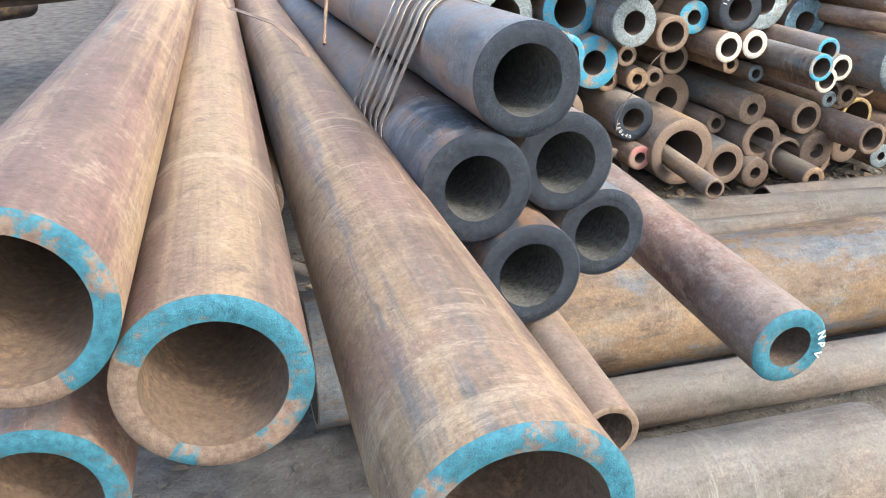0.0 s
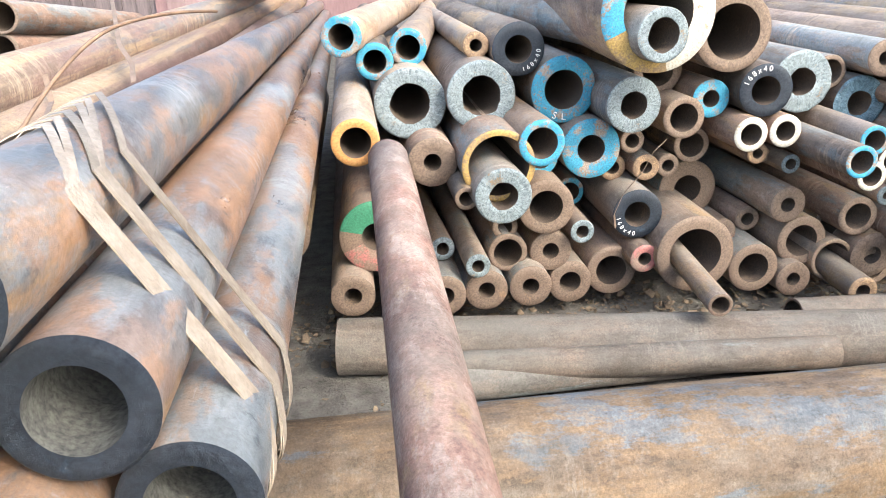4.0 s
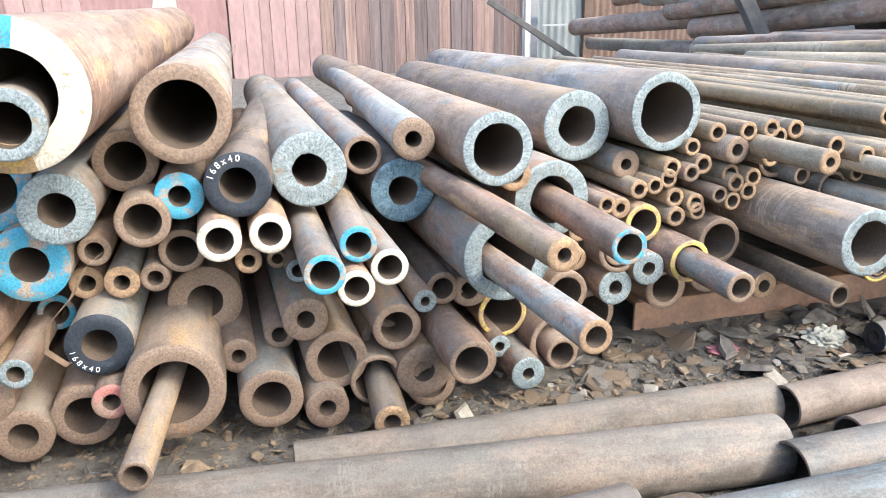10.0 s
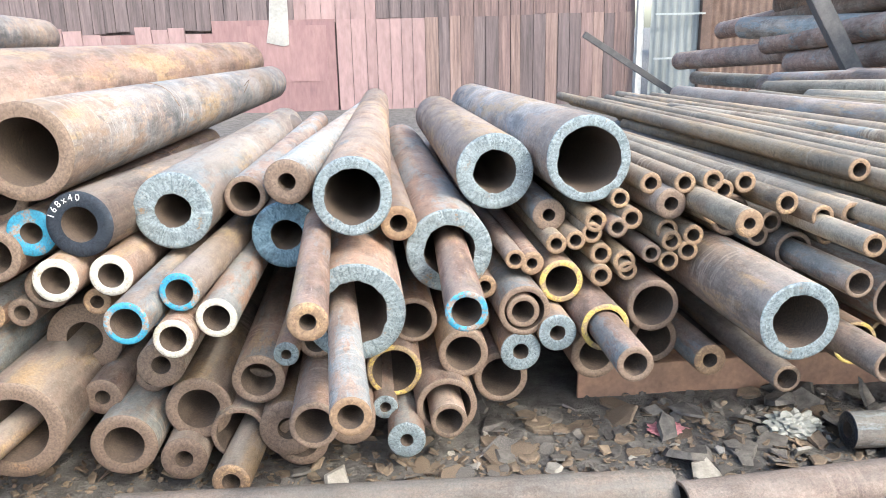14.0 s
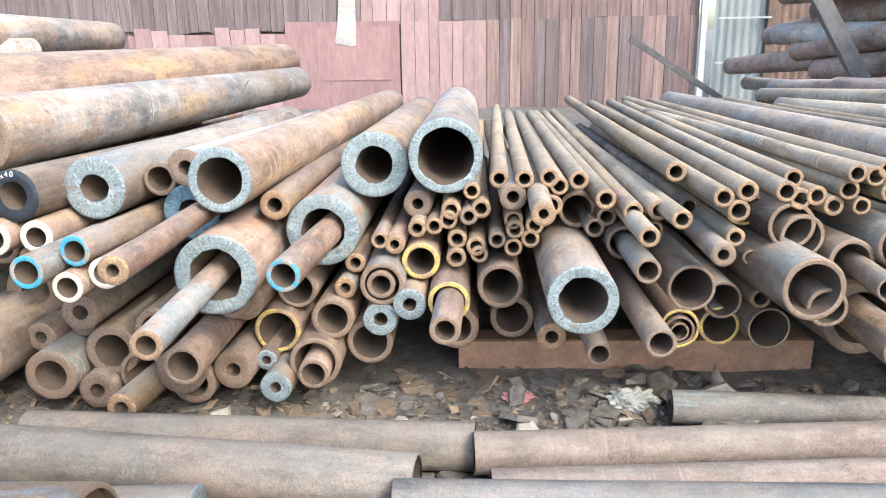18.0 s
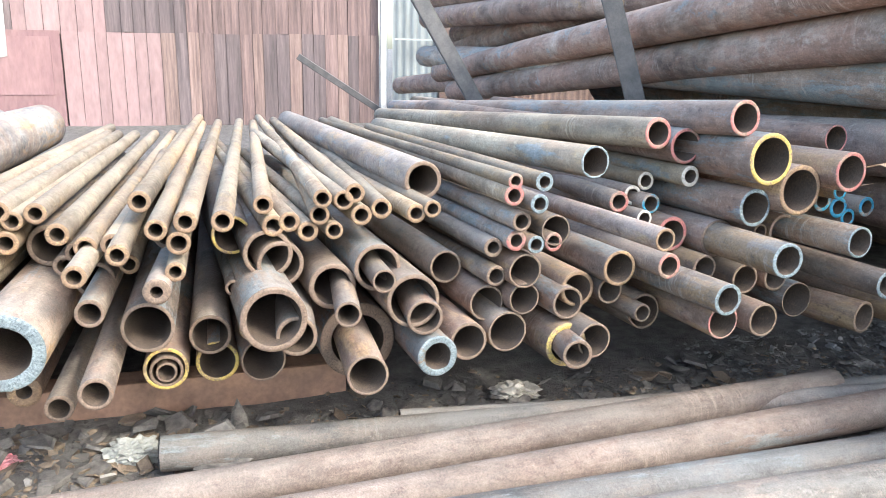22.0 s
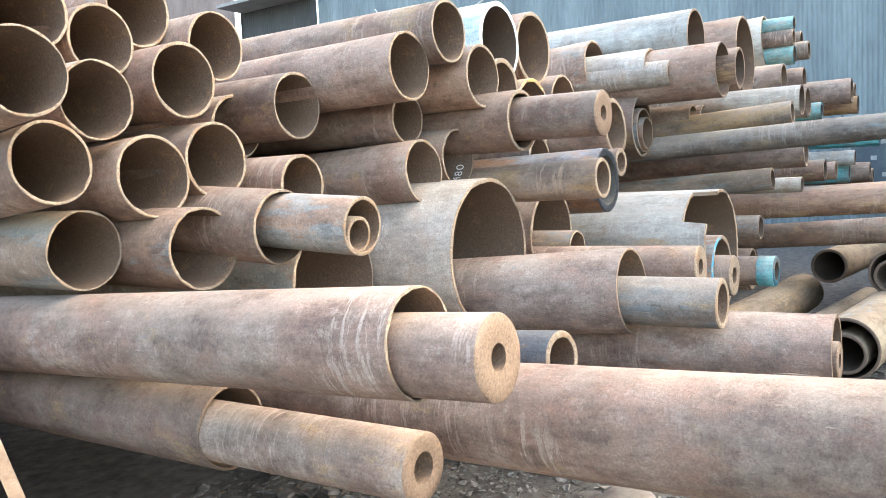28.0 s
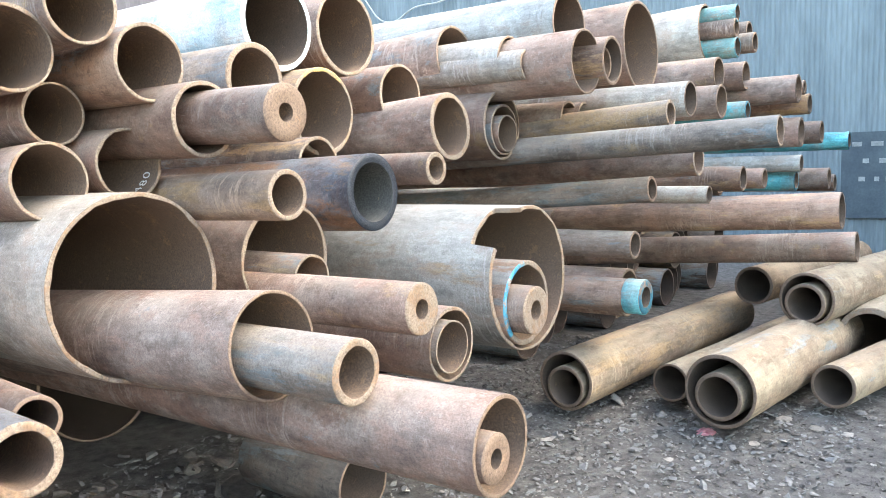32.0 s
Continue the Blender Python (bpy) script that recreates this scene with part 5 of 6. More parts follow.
pipe(9.425, 1.180, 0.852, 0.096, 0.039, 0.5, 0.0, 5.00, "flame", "brown")
pipe(10.829, 1.382, 0.979, 0.077, 0.062, 0.9, 0.0, 5.00, "rust", "grey")
pipe(10.894, 1.450, 0.702, 0.137, 0.121, 1.6, 0.0, 5.00, "rust", "brown")
pipe(10.696, 1.263, 0.718, 0.091, 0.056, 0, 0, 5, "teal", "rust", band=0.10)
pipe(12.248, 0.620, 1.103, 0.118, 0.103, 1.5, -2.1, 5.00, "rust", "rust")
pipe(12.682, 0.600, 0.836, 0.103, 0.088, 1.5, -3.2, 5.00, "rust", "brown")
pipe(10.590, 1.693, 0.226, 0.167, 0.151, -92.7, 0.0, 2.60, "rust", "ochre")
pipe(10.577, 1.687, 0.196, 0.116, 0.098, -92.7, 0.0, 2.50, "rust", "ochre")
pipe(11.062, 1.273, 0.170, 0.110, 0.097, -95.6, 0.0, 2.20, "rust", "ochre")
pipe(10.753, 0.894, 0.250, 0.191, 0.173, -95.3, 0.0, 1.90, "rust", "ochre")
pipe(10.742, 0.900, 0.224, 0.124, 0.104, -95.3, 0.0, 1.80, "rust", "ochre")
pipe(11.421, 0.493, 0.180, 0.121, 0.102, -100.8, 0.0, 2.00, "rust", "ochre")
pipe(12.294, 0.450, 0.292, 0.196, 0.161, -87.7, 0.0, 2.00, "flame", "ochre")
pipe(12.729, 1.291, 0.516, 0.142, 0.121, -96.0, 0.0, 2.50, "rust", "ochre")
pipe(11.931, 0.750, 0.569, 0.167, 0.150, -98.0, 0.0, 2.50, "rust", "ochre")
pipe(11.920, 0.759, 0.546, 0.122, 0.101, -98.0, 0.0, 2.40, "rust", "ochre")
pipe(10.776, 1.750, 2.197, 0.188, 0.173, 0.1, 0.0, 5.00, "rust", "pale")
pipe(11.444, 1.613, 2.136, 0.278, 0.260, 1.5, -1.7, 5.00, "rust", "brown")
pipe(10.523, 1.518, 1.951, 0.166, 0.154, 0.3, 0.0, 5.00, "rust", "brown")
pipe(10.746, 1.476, 1.974, 0.129, 0.111, 1.5, 0.9, 5, "rust", "rust")
pipe(10.736, 1.518, 1.960, 0.089, 0.073, 1.5, 0.9, 5.00, "rust", "brown")
pipe(10.457, 2.304, 2.039, 0.187, 0.172, 1.5, -3.3, 5, "rust", "brown")
pipe(10.455, 1.932, 1.990, 0.134, 0.119, 0.1, 0.0, 5.00, "rust", "pale")
pipe(10.395, 1.790, 1.951, 0.082, 0.067, 1.9, 0, 5, "flame", "pale")
pipe(13.663, 1.963, 2.536, 0.253, 0.233, 1.5, -3.4, 5.00, "rust", "pale")
pipe(13.709, 1.728, 2.685, 0.076, 0.062, 1.7, 0.0, 5.00, "teal", "teal")
pipe(13.684, 1.728, 2.561, 0.081, 0.062, 0.2, 0.0, 5.00, "rust", "brown")
pipe(13.722, 1.728, 2.406, 0.091, 0.072, 1.0, 0.0, 5.00, "teal", "teal")
pipe(14.053, 1.728, 2.570, 0.095, 0.075, 0.6, 0.0, 5.00, "rust", "grey")
pipe(13.898, 1.634, 2.453, 0.087, 0.068, 0.6, 0.0, 5.00, "rust", "grey")
pipe(13.249, 1.728, 2.140, 0.136, 0.118, 0.7, 0.0, 5.00, "rust", "brown")
pipe(13.655, 1.634, 2.151, 0.118, 0.104, 1.3, 0.0, 5.00, "rust", "brown")
pipe(13.826, 1.260, 2.025, 0.117, 0.094, 1.2, 0.0, 5.00, "rust", "brown")
pipe(14.037, 1.260, 2.050, 0.062, 0.043, 0.7, 0.0, 5.00, "rust", "brown")
pipe(14.233, 1.260, 1.923, 0.089, 0.069, 0.4, 0.0, 5.00, "rust", "rust")
pipe(11.146, 1.196, 1.775, 0.100, 0.088, 0.7, 0.0, 5.00, "rust", "pale")
pipe(12.068, 1.322, 1.822, 0.112, 0.097, 0.2, 0.0, 5.00, "rust", "brown")
pipe(12.642, 1.322, 1.791, 0.069, 0.053, 1.1, 0.0, 5.00, "teal", "teal")
pipe(10.856, 1.196, 1.681, 0.074, 0.057, 1.5, -3.4, 5.00, "flame", "grey")
pipe(10.690, 0.605, 1.558, 0.074, 0.063, 1.5, -2.1, 5.00, "flame", "grey")
pipe(11.294, 1.200, 1.442, 0.097, 0.081, 1.5, -1.7, 5.00, "flame", "brown")
pipe(10.942, 1.333, 1.281, 0.072, 0.056, 1.5, -3.2, 5.00, "rust", "grey")
pipe(12.418, 1.439, 1.262, 0.072, 0.056, 1.4, 0.0, 5.00, "rust", "grey")
pipe(11.877, 1.333, 1.217, 0.058, 0.048, 0.8, 0.0, 5.00, "rust", "pale")
pipe(12.299, 1.245, 1.313, 0.085, 0.069, 0.2, 0.0, 5.00, "rust", "rust")
pipe(12.819, 1.245, 1.303, 0.075, 0.058, 0.4, 0.0, 5.00, "rust", "brown")
pipe(14.032, 1.310, 1.266, 0.093, 0.068, 0.7, 0.0, 5.00, "teal", "teal")
pipe(13.913, 1.245, 1.410, 0.071, 0.057, 1.2, 0.0, 5.00, "rust", "pale")
pipe(15.010, 1.245, 1.261, 0.103, 0.081, 1.6, 0.0, 5.00, "rust", "brown")
pipe(15.273, 1.245, 1.212, 0.083, 0.061, 0.8, 0.0, 5.00, "rust", "rust")
pipe(13.954, 1.260, 1.672, 0.124, 0.105, 1.6, 0.0, 5.00, "rust", "brown")
pipe(14.720, 1.260, 1.693, 0.104, 0.083, 1.2, 0.0, 5.00, "rust", "brown")
pipe(16.031, 1.260, 1.640, 0.095, 0.072, 0.9, 0.0, 5.00, "teal", "teal")
pipe(10.887, 1.813, 1.686, 0.108, 0.095, 0.7, 0.0, 5.00, "rust", "brown")
pipe(11.019, 1.783, 1.706, 0.087, 0.073, 1.0, 0.0, 5.00, "rust", "rust")
p1000 = pipe(0.303, 0.745, 1.092, 0.060, 0.038, -0.4, -3.6, 9.60, "black", "black")
p1001 = pipe(0.249, 0.740, 0.980, 0.062, 0.037, -0.4, -3.6, 9.60, "black", "black")
p1002 = pipe(0.371, 0.785, 0.982, 0.060, 0.037, -0.4, -3.6, 9.60, "black", "black")
p1003 = pipe(0.310, 0.724, 0.874, 0.061, 0.039, -0.4, -3.6, 9.60, "black", "black")
p1004 = pipe(0.435, 0.800, 0.877, 0.058, 0.037, -0.4, -3.6, 9.60, "black", "black")
pipe(0.171, 0.860, 0.819, 0.050, 0.032, -0.4, -3.6, 9.60, "teal", "black")
pipe(0.171, 0.980, 0.684, 0.056, 0.035, -0.4, -3.6, 9.60, "teal", "black")
p1007 = pipe(-0.134, 0.420, 1.070, 0.063, 0.048, -1.3, -1.8, 9.80, "teal", "streak", sectors=((150, 230, "rust"), (255, 300, "rust")))
p1008 = pipe(-0.028, 0.425, 0.998, 0.063, 0.046, -0.7, -2.0, 9.80, "teal", "streak", sectors=((150, 230, "rust"), (255, 300, "rust")))
p1009 = pipe(0.130, 0.300, 0.952, 0.074, 0.057, -0.2, -2.2, 9.80, "teal", "streak", sectors=((150, 230, "rust"), (255, 300, "rust")))
pipe(-0.155, 0.450, 0.908, 0.060, 0.044, -0.7, -2.0, 9.80, "teal", "streak", sectors=((150, 230, "rust"), (255, 300, "rust")))
p1011 = pipe(0.658, 0.690, 0.737, 0.054, 0.030, -1.0, 0.0, 1.62, "teal", "redrust")
pipe(0.333, 0.560, 0.773, 0.034, 0.026, -1.7, 0.0, 3.00, "rust", "rust")
pipe(-0.844, 3.950, 0.998, 0.074, 0.061, -4.0, -7.0, 1.80, "rust", "rust")
pipe(-1.258, 3.950, 1.027, 0.073, 0.060, -4.0, -7.0, 1.80, "rust", "rust")
pipe(-1.200, 3.900, 0.897, 0.068, 0.055, -4.0, -7.0, 1.80, "rust", "grey")
pipe(-0.870, 3.950, 0.859, 0.075, 0.059, -4.0, -7.0, 1.80, "rust", "rust")
pipe(-0.994, 4.000, 0.790, 0.065, 0.055, -4.0, -7.0, 1.80, "rust", "rust")
pipe(-1.324, 3.950, 0.814, 0.067, 0.053, -4.0, -7.0, 1.80, "rust", "rust")
pipe(-1.303, 4.000, 0.715, 0.082, 0.068, -4.0, -7.0, 1.80, "rust", "dark")
pipe(0.053, 2.620, 0.238, 0.104, 0.077, -1.0, -1.7, 2.70, "rust", "grey")
pipe(0.070, 2.600, 0.224, 0.070, 0.055, -1.0, -1.7, 2.70, "rust", "grey")
pipe(0.263, 2.620, 0.225, 0.077, 0.034, -1.0, -1.7, 2.70, "rust", "grey")
pipe(0.346, 2.660, 0.404, 0.098, 0.051, -1.0, -1.7, 2.70, "rust", "dark")
p1024 = pipe(0.391, 4.200, 1.317, 0.150, 0.123, 7.3, -0.7, 4.10, "rust", "bluegrey")
pipe(-0.087, 5.000, 1.143, 0.141, 0.112, -35.0, 0.0, 0.90, "rust", "bluegrey")
pipe(-0.203, 4.700, 1.090, 0.077, 0.055, -35.0, 0.0, 1.40, "rust", "rust")
pipe(8.239, 0.570, 0.780, 0.117, 0.107, 1.5, -0.8, 4.00, "rust", "brown")
pipe(8.196, 0.555, 0.766, 0.058, 0.023, 1.5, -0.8, 4.00, "rust", "rust")
# short pipe in deep shadow; its dark body colour carries that shadow
pipe(8.944, 1.681, 0.197, 0.137, 0.125, -0.1, 0.0, 0.60, "rust", "dark")
pipe(7.517, 1.950, 1.042, 0.199, 0.189, 1.5, 0.7, 4.00, "flame", "grey")
front_pipe = pipe(7.080, 0.108, 0.884, 0.121, 0.109, -5.1, -4.3, 6.0, "rust", "brown")
pipe(7.438, 1.093, 0.886, 0.071, 0.054, -8.4, -5.3, 4.5, "flame", "orange")
pipe(7.591, 1.371, 0.872, 0.055, 0.045, -11.0, -5.3, 4.0, "rust", "rust")

# pale pipe whose far end shows beyond the stack
pipe(7.600, 4.000, 0.750, 0.085, 0.074, 3.1, -1.5, 7.05, "rust", "pale")
# rows of dark pipes deep under the far stack
for z, xs in ((0.19, (11.7, 12.15, 12.6, 13.05, 13.5, 13.95, 14.4, 14.85, 15.3, 15.75, 16.2)), (0.55, (11.92, 12.37, 12.82, 13.27, 13.72, 14.17, 14.62, 15.07, 15.52, 15.97)), (0.91, (12.15, 12.6, 13.05, 13.5, 13.95, 14.4, 14.85, 15.3, 15.75))):
    for k, x in enumerate(xs):
        pipe(x, 2.6 + 0.13 * (k % 3), z, 0.19, 0.175, 0.8, 0.0, 3.6, "rust", "dark")
# added lower rows of dark pipes that shade the gap beside the black bundle
for x, y, z, R in ((-0.42, 1.50, 0.62, 0.060), (-0.28, 1.36, 0.60, 0.064), (-0.14, 1.55, 0.62, 0.058), (-0.01, 1.62, 0.58, 0.062), (-0.35, 1.42, 0.47, 0.066), (-0.21, 1.60, 0.46, 0.062), (-0.07, 1.66, 0.45, 0.064)):
    pipe(x, y, z, R, R * 0.72, 0.6, 0.0, 3.6, "rust", "dark")
# large dark pipes at the bottom of the far stack, that carry the ones above
for x, y, R in ((9.50, 3.5, 0.335), (8.93, 3.6, 0.327), (10.90, 3.2, 0.282)):
    pipe(x, y, R, R, R - 0.015, 0.8, 0.0, 4.0, "rust", "dark")

# ---- supports, straps, wires ----
RUSTPLATE = plain("rusty_plate", (0.11, 0.066, 0.048), (0.24, 0.142, 0.098), 6.0, 0.75)
bm = bmesh.new()
box(bm, 3.38, 3.06, -0.03, 4.75, 3.075, 0.13)
box(bm, 3.38, 3.075, 0.115, 4.75, 3.18, 0.13)
box(bm, 3.38, 3.075, -0.03, 4.75, 3.18, -0.015)
bmesh.ops.bevel(bm, geom=bm.edges[:], offset=0.003, segments=1, affect="EDGES")
tagged(part("channel_beam", bm, RUSTPLATE, None), "rusty steel channel beam carrying the pipe stack", "beam")


def leaning_post(x0, y0, z0, x1, y1, z1, w, label):
    L = math.dist((x0, y0, z0), (x1, y1, z1))
    bm = bmesh.new()
    box(bm, -w / 2, -w / 2, 0, w / 2, w / 2, L)
    bmesh.ops.bevel(bm, geom=bm.edges[:], offset=0.006, segments=2, affect="EDGES")
    ob = tagged(part("support_post", bm, DARKSTEEL, None), label, "post")
    ob.matrix_basis = Matrix.Translation((x0, y0, z0)) @ Vector((x1 - x0, y1 - y0, z1 - z0)).to_track_quat("Z", "Y").to_matrix().to_4x4()
    return ob


leaning_post(6.717, 3.74, 0.0, 6.23, 4.02, 1.80, 0.10, "dark steel post leaning against the big pipes")
leaning_post(6.97, 6.31, 0.0, 5.80, 6.53, 2.0, 0.12, "dark steel post leaning against the big pipes")


def ribbon(name, pts, width_dir, width, mat, label, thick=0.0012, category="strap"):
    """A thin metal band along pts, its width along width_dir."""
    wv = Vector(width_dir).normalized() * (width / 2)
    vs, fs = [], []
    n = len(pts)
    for i, p in enumerate(pts):
        p = Vector(p)
        t = (Vector(pts[min(i + 1, n - 1)]) - Vector(pts[max(i - 1, 0)])).normalized()
        nn = t.cross(wv).normalized() * thick
        vs += [p - wv, p + wv, p + wv + nn, p - wv + nn]
        if i:
            a, b = 4 * (i - 1), 4 * i
            for k in range(4):
                fs.append((a + k, a + (k + 1) % 4, b + (k + 1) % 4, b + k))
    fs += [(0, 1, 2, 3), tuple(4 * (n - 1) + k for k in (3, 2, 1, 0))]
    return tagged(new(name, mesh_of(name, vs, fs, mat, False)), label, category)


STRAP = plain("worn_steel_strap", (0.15, 0.115, 0.085), (0.33, 0.285, 0.24), 20.0, 0.5, metal=0.3)
STRAPTAN = plain("tan_strap", (0.085, 0.058, 0.042), (0.19, 0.135, 0.10), 14.0, 0.7)
BROWNSTRAP = plain("rusty_steel_strap", (0.24, 0.14, 0.08), (0.42, 0.28, 0.18), 14.0, 0.6)


def hull_band(circles, y, skew, gap=0.003, n=72):
    """Points round a bundle of parallel pipes, given as (x, z, R)."""
    out = []
    for k in range(n + 1):
        a = 2 * math.pi * k / n
        c, s = math.cos(a), math.sin(a)
        x, z, R = max(circles, key=lambda q: q[0] * c + q[1] * s + q[2])
        out.append((x + (R + gap) * c, y + 0.04 * s - (0.10 + skew) * max(c, 0) - 0.03 * max(-c, 0), z + (R + gap) * s))
    return out


def at_y(ob, R, y):
    d = ob.matrix_basis.to_3x3() @ Vector((0, 1, 0))
    p = ob.matrix_basis.translation + d * ((y - ob.matrix_basis.translation.y) / d.y)
    return (p.x, p.z, R)


for k, (yy, sk) in enumerate(((0.99, 0.03), (1.02, 0.05), (1.05, 0.02), (1.09, 0.07), (1.12, 0.10), (1.16, 0.06))):
    band = hull_band([at_y(p1000, 0.060, yy), at_y(p1001, 0.060, yy), at_y(p1002, 0.058, yy), at_y(p1003, 0.058, yy), at_y(p1004, 0.055, yy)], yy, sk, 0.003 + 0.0015 * k)
    ribbon("steel_strap", band, (0.1, 1, 0), 0.017, STRAP, "worn grey steel strap round the black pipe bundle")
ribbon("steel_strap", [(6.36, 2.52, 0.870), (6.44, 2.47, 0.910), (6.52, 2.40, 0.945), (6.555, 2.37, 0.930), (6.56, 2.33, 0.870), (6.555, 2.28, 0.780), (6.56, 2.22, 0.680), (6.565, 2.17, 0.600), (6.58, 2.13, 0.550)], (0.75, -0.5, 0.15), 0.035, BROWNSTRAP, "bent rusty steel strap hanging from the pipe ends")
ribbon("steel_strap", [(6.36, 2.50, 0.830), (6.44, 2.46, 0.855), (6.50, 2.43, 0.870)], (0.75, -0.5, 0.15), 0.03, BROWNSTRAP, "short rusty steel strap between pipe ends")
ribbon("steel_strap", [(1.52, 2.80, 0.33), (1.47, 2.68, 0.35), (1.44, 2.62, 0.42), (1.46, 2.60, 0.50), (1.52, 2.61, 0.56), (1.56, 2.62, 0.63), (1.60, 2.63, 0.66)], (0.4, 0.5, 0.2), 0.016, STRAPTAN, "bent rusty strap curling out of the stack")
ribbon("steel_strap", [(-0.305, 3.646, 1.095), (-0.13, 3.0, 1.12), (0.022, 2.412, 1.045), (0.088, 2.241, 1.02), (0.12, 2.10, 1.0)], (0.9, 0.4, 0.2), 0.012, STRAPTAN, "tan steel strap lying slack over rusty pipes")
ribbon("steel_strap", [(0.011, 1.891, 1.055), (0.033, 1.833, 1.013), (0.108, 1.551, 1.023), (0.147, 1.474, 0.995), (0.155, 1.45, 0.977)], (0.9, 0.4, 0.2), 0.010, STRAPTAN, "tan steel strap lying slack over rusty pipes")
WIRE = plain("rusty_wire", (0.10, 0.06, 0.04), (0.22, 0.14, 0.09), 30.0, 0.6)


def wire(pts, label, rad=0.0016, name="tie_wire"):
    cu = bpy.data.curves.new(name, "CURVE")
    cu.dimensions, cu.bevel_depth, cu.bevel_resolution = "3D", rad, 1
    sp = cu.splines.new("NURBS")
    sp.points.add(len(pts) - 1)
    for q, p in zip(sp.points, pts):
        q.co = (*p, 1)
    sp.use_endpoint_u, sp.order_u = True, 3
    cu.materials.append(WIRE)
    return tagged(new(name, cu), label, "wire")


def wire_loop(ob, R, y, phase, label):
    x, z, _ = at_y(ob, R, y)
    rng = random.Random(int(phase * 100))
    pts = []
    for k in range(15):
        a = phase + k / 14 * 5.2
        rr = R + 0.003 + (0.03 * abs(math.sin(a * 1.5)) if k > 10 else 0)
        pts.append((x + rr * math.cos(a), y + 0.02 * math.sin(a * 2) + 0.006 * k, z + rr * math.sin(a)))
    return wire(pts, label)


wire_loop(p34, 0.126, 3.75, 0.3, "thin rusty wire twisted round a big pipe")
wire_loop(p38, 0.103, 4.0, 0.6, "thin rusty wire twisted round a thick pipe")
wire_loop(p38, 0.103, 4.9, 0.2, "thin rusty wire twisted round a thick pipe")
wire([(1.75, 5.3, 0.86), (1.85, 5.25, 1.0), (1.80, 5.2, 1.06), (1.95, 5.15, 1.02), (2.0, 5.2, 0.93), (2.1, 5.15, 1.05), (2.05, 5.1, 0.95)], "tangle of rusty wire on the stack")
wire([(0.16, 1.25, 1.04), (0.20, 1.45, 1.16), (0.30, 1.62, 1.19), (0.36, 1.80, 1.17)], "black twisted wire end above the bundle", 0.003)

CABLE = wire([(20.38, 12.25, 5.53), (20.38, 12.0, 5.21), (20.38, 11.72, 4.85), (20.38, 11.25, 4.74), (20.38, 10.83, 4.97), (20.38, 10.51, 5.03), (20.38, 9.9, 5.0), (20.38, 9.0, 5.3), (20.38, 7.6, 5.9)], "pale cable looped along the corrugated wall", 0.018, "wall_cable")
CABLE.data.materials[0] = WHITE


# ---- chalk and paint marks on end faces ----
def mark_material(name, c):
    m, nt, b = nodes_of(name)
    v, _ = coords(nt, (1, 1, 1))
    nt.links.new(ramp(nt, noise_tex(nt, v, 220.0, 3, 0.6), [(0.35, tuple(0.55 * k for k in c)), (0.6, c)]), b.inputs["Base Color"])
    b.inputs["Roughness"].default_value = 0.9
    return m


CHALK = mark_material("white_paint_marker", (0.75, 0.76, 0.76))
BLUECHALK = mark_material("blue_paint_marker", (0.02, 0.36, 0.60))


def marks(ob, text, rad, start, step, size, mat=CHALK, inward=False):
    """Letters written round a pipe's end face; start and step in degrees."""
    for k, ch in enumerate(text):
        if ch == " ":
            continue
        cu = bpy.data.curves.new("mark", "FONT")
        cu.body, cu.size, cu.align_x, cu.align_y, cu.extrude = ch, size, "CENTER", "CENTER", 0.0003
        cu.materials.append(mat)
        a = start + step * k
        t = new("written_mark", cu)
        t.parent = ob
        rot = a - 90 if not inward else a + 90
        t.matrix_basis = Matrix.Translation((rad * math.cos(radians(a)), -0.0035, rad * math.sin(radians(a)))) @ Matrix.Rotation(radians(90), 4, "X") @ Matrix.Rotation(radians(rot), 4, "Z")


marks(p37, "168x40", 0.071, 160, -15, 0.025)
marks(p7, "168x40", 0.068, 285, 14, 0.022, inward=True)
marks(p55, "168x40", 0.069, 190, 14, 0.022, inward=True)
marks(p1011, "NPV", 0.042, 20, -20, 0.016)


def bore_marks(ob, text, r, start, step, size, deep=0.05):
    """Chalk figures inside a pipe's mouth, on the lower wall."""
    for k, ch in enumerate(text):
        cu = bpy.data.curves.new("mark", "FONT")
        cu.body, cu.size, cu.align_x, cu.align_y, cu.extrude = ch, size, "CENTER", "CENTER", 0.0003
        cu.materials.append(CHALK)
        a = radians(start + step * k)
        t = new("written_mark", cu)
        t.parent = ob
        m = Matrix(((-math.sin(a), 0, -math.cos(a)), (0, 1, 0), (math.cos(a), 0, -math.sin(a)))).to_4x4()
        t.matrix_basis = Matrix.Translation(((r - 0.003) * math.cos(a), deep, (r - 0.003) * math.sin(a))) @ m


bore_marks(p288, "S480", 0.100, -72, 17, 0.050)
bore_marks(p287, "00", 0.104, -75, 17, 0.050)
bore_marks(p285, "0", 0.104, -55, 17, 0.050)
marks(p8, "SL", 0.092, 250, 20, 0.034, inward=True)

# ---- yard litter ----
TAN = plain("rusty_flakes_and_paper", (0.060, 0.045, 0.034), (0.185, 0.142, 0.102), 30.0, 0.85)
SLATE = plain("dark_slag", (0.035, 0.033, 0.032), (0.14, 0.13, 0.12), 25.0, 0.8)
ASH = plain("grey_chips", (0.10, 0.10, 0.10), (0.27, 0.268, 0.265), 22.0, 0.8)
PALE = plain("pale_scrap", (0.15, 0.14, 0.125), (0.29, 0.275, 0.25), 18.0, 0.7)


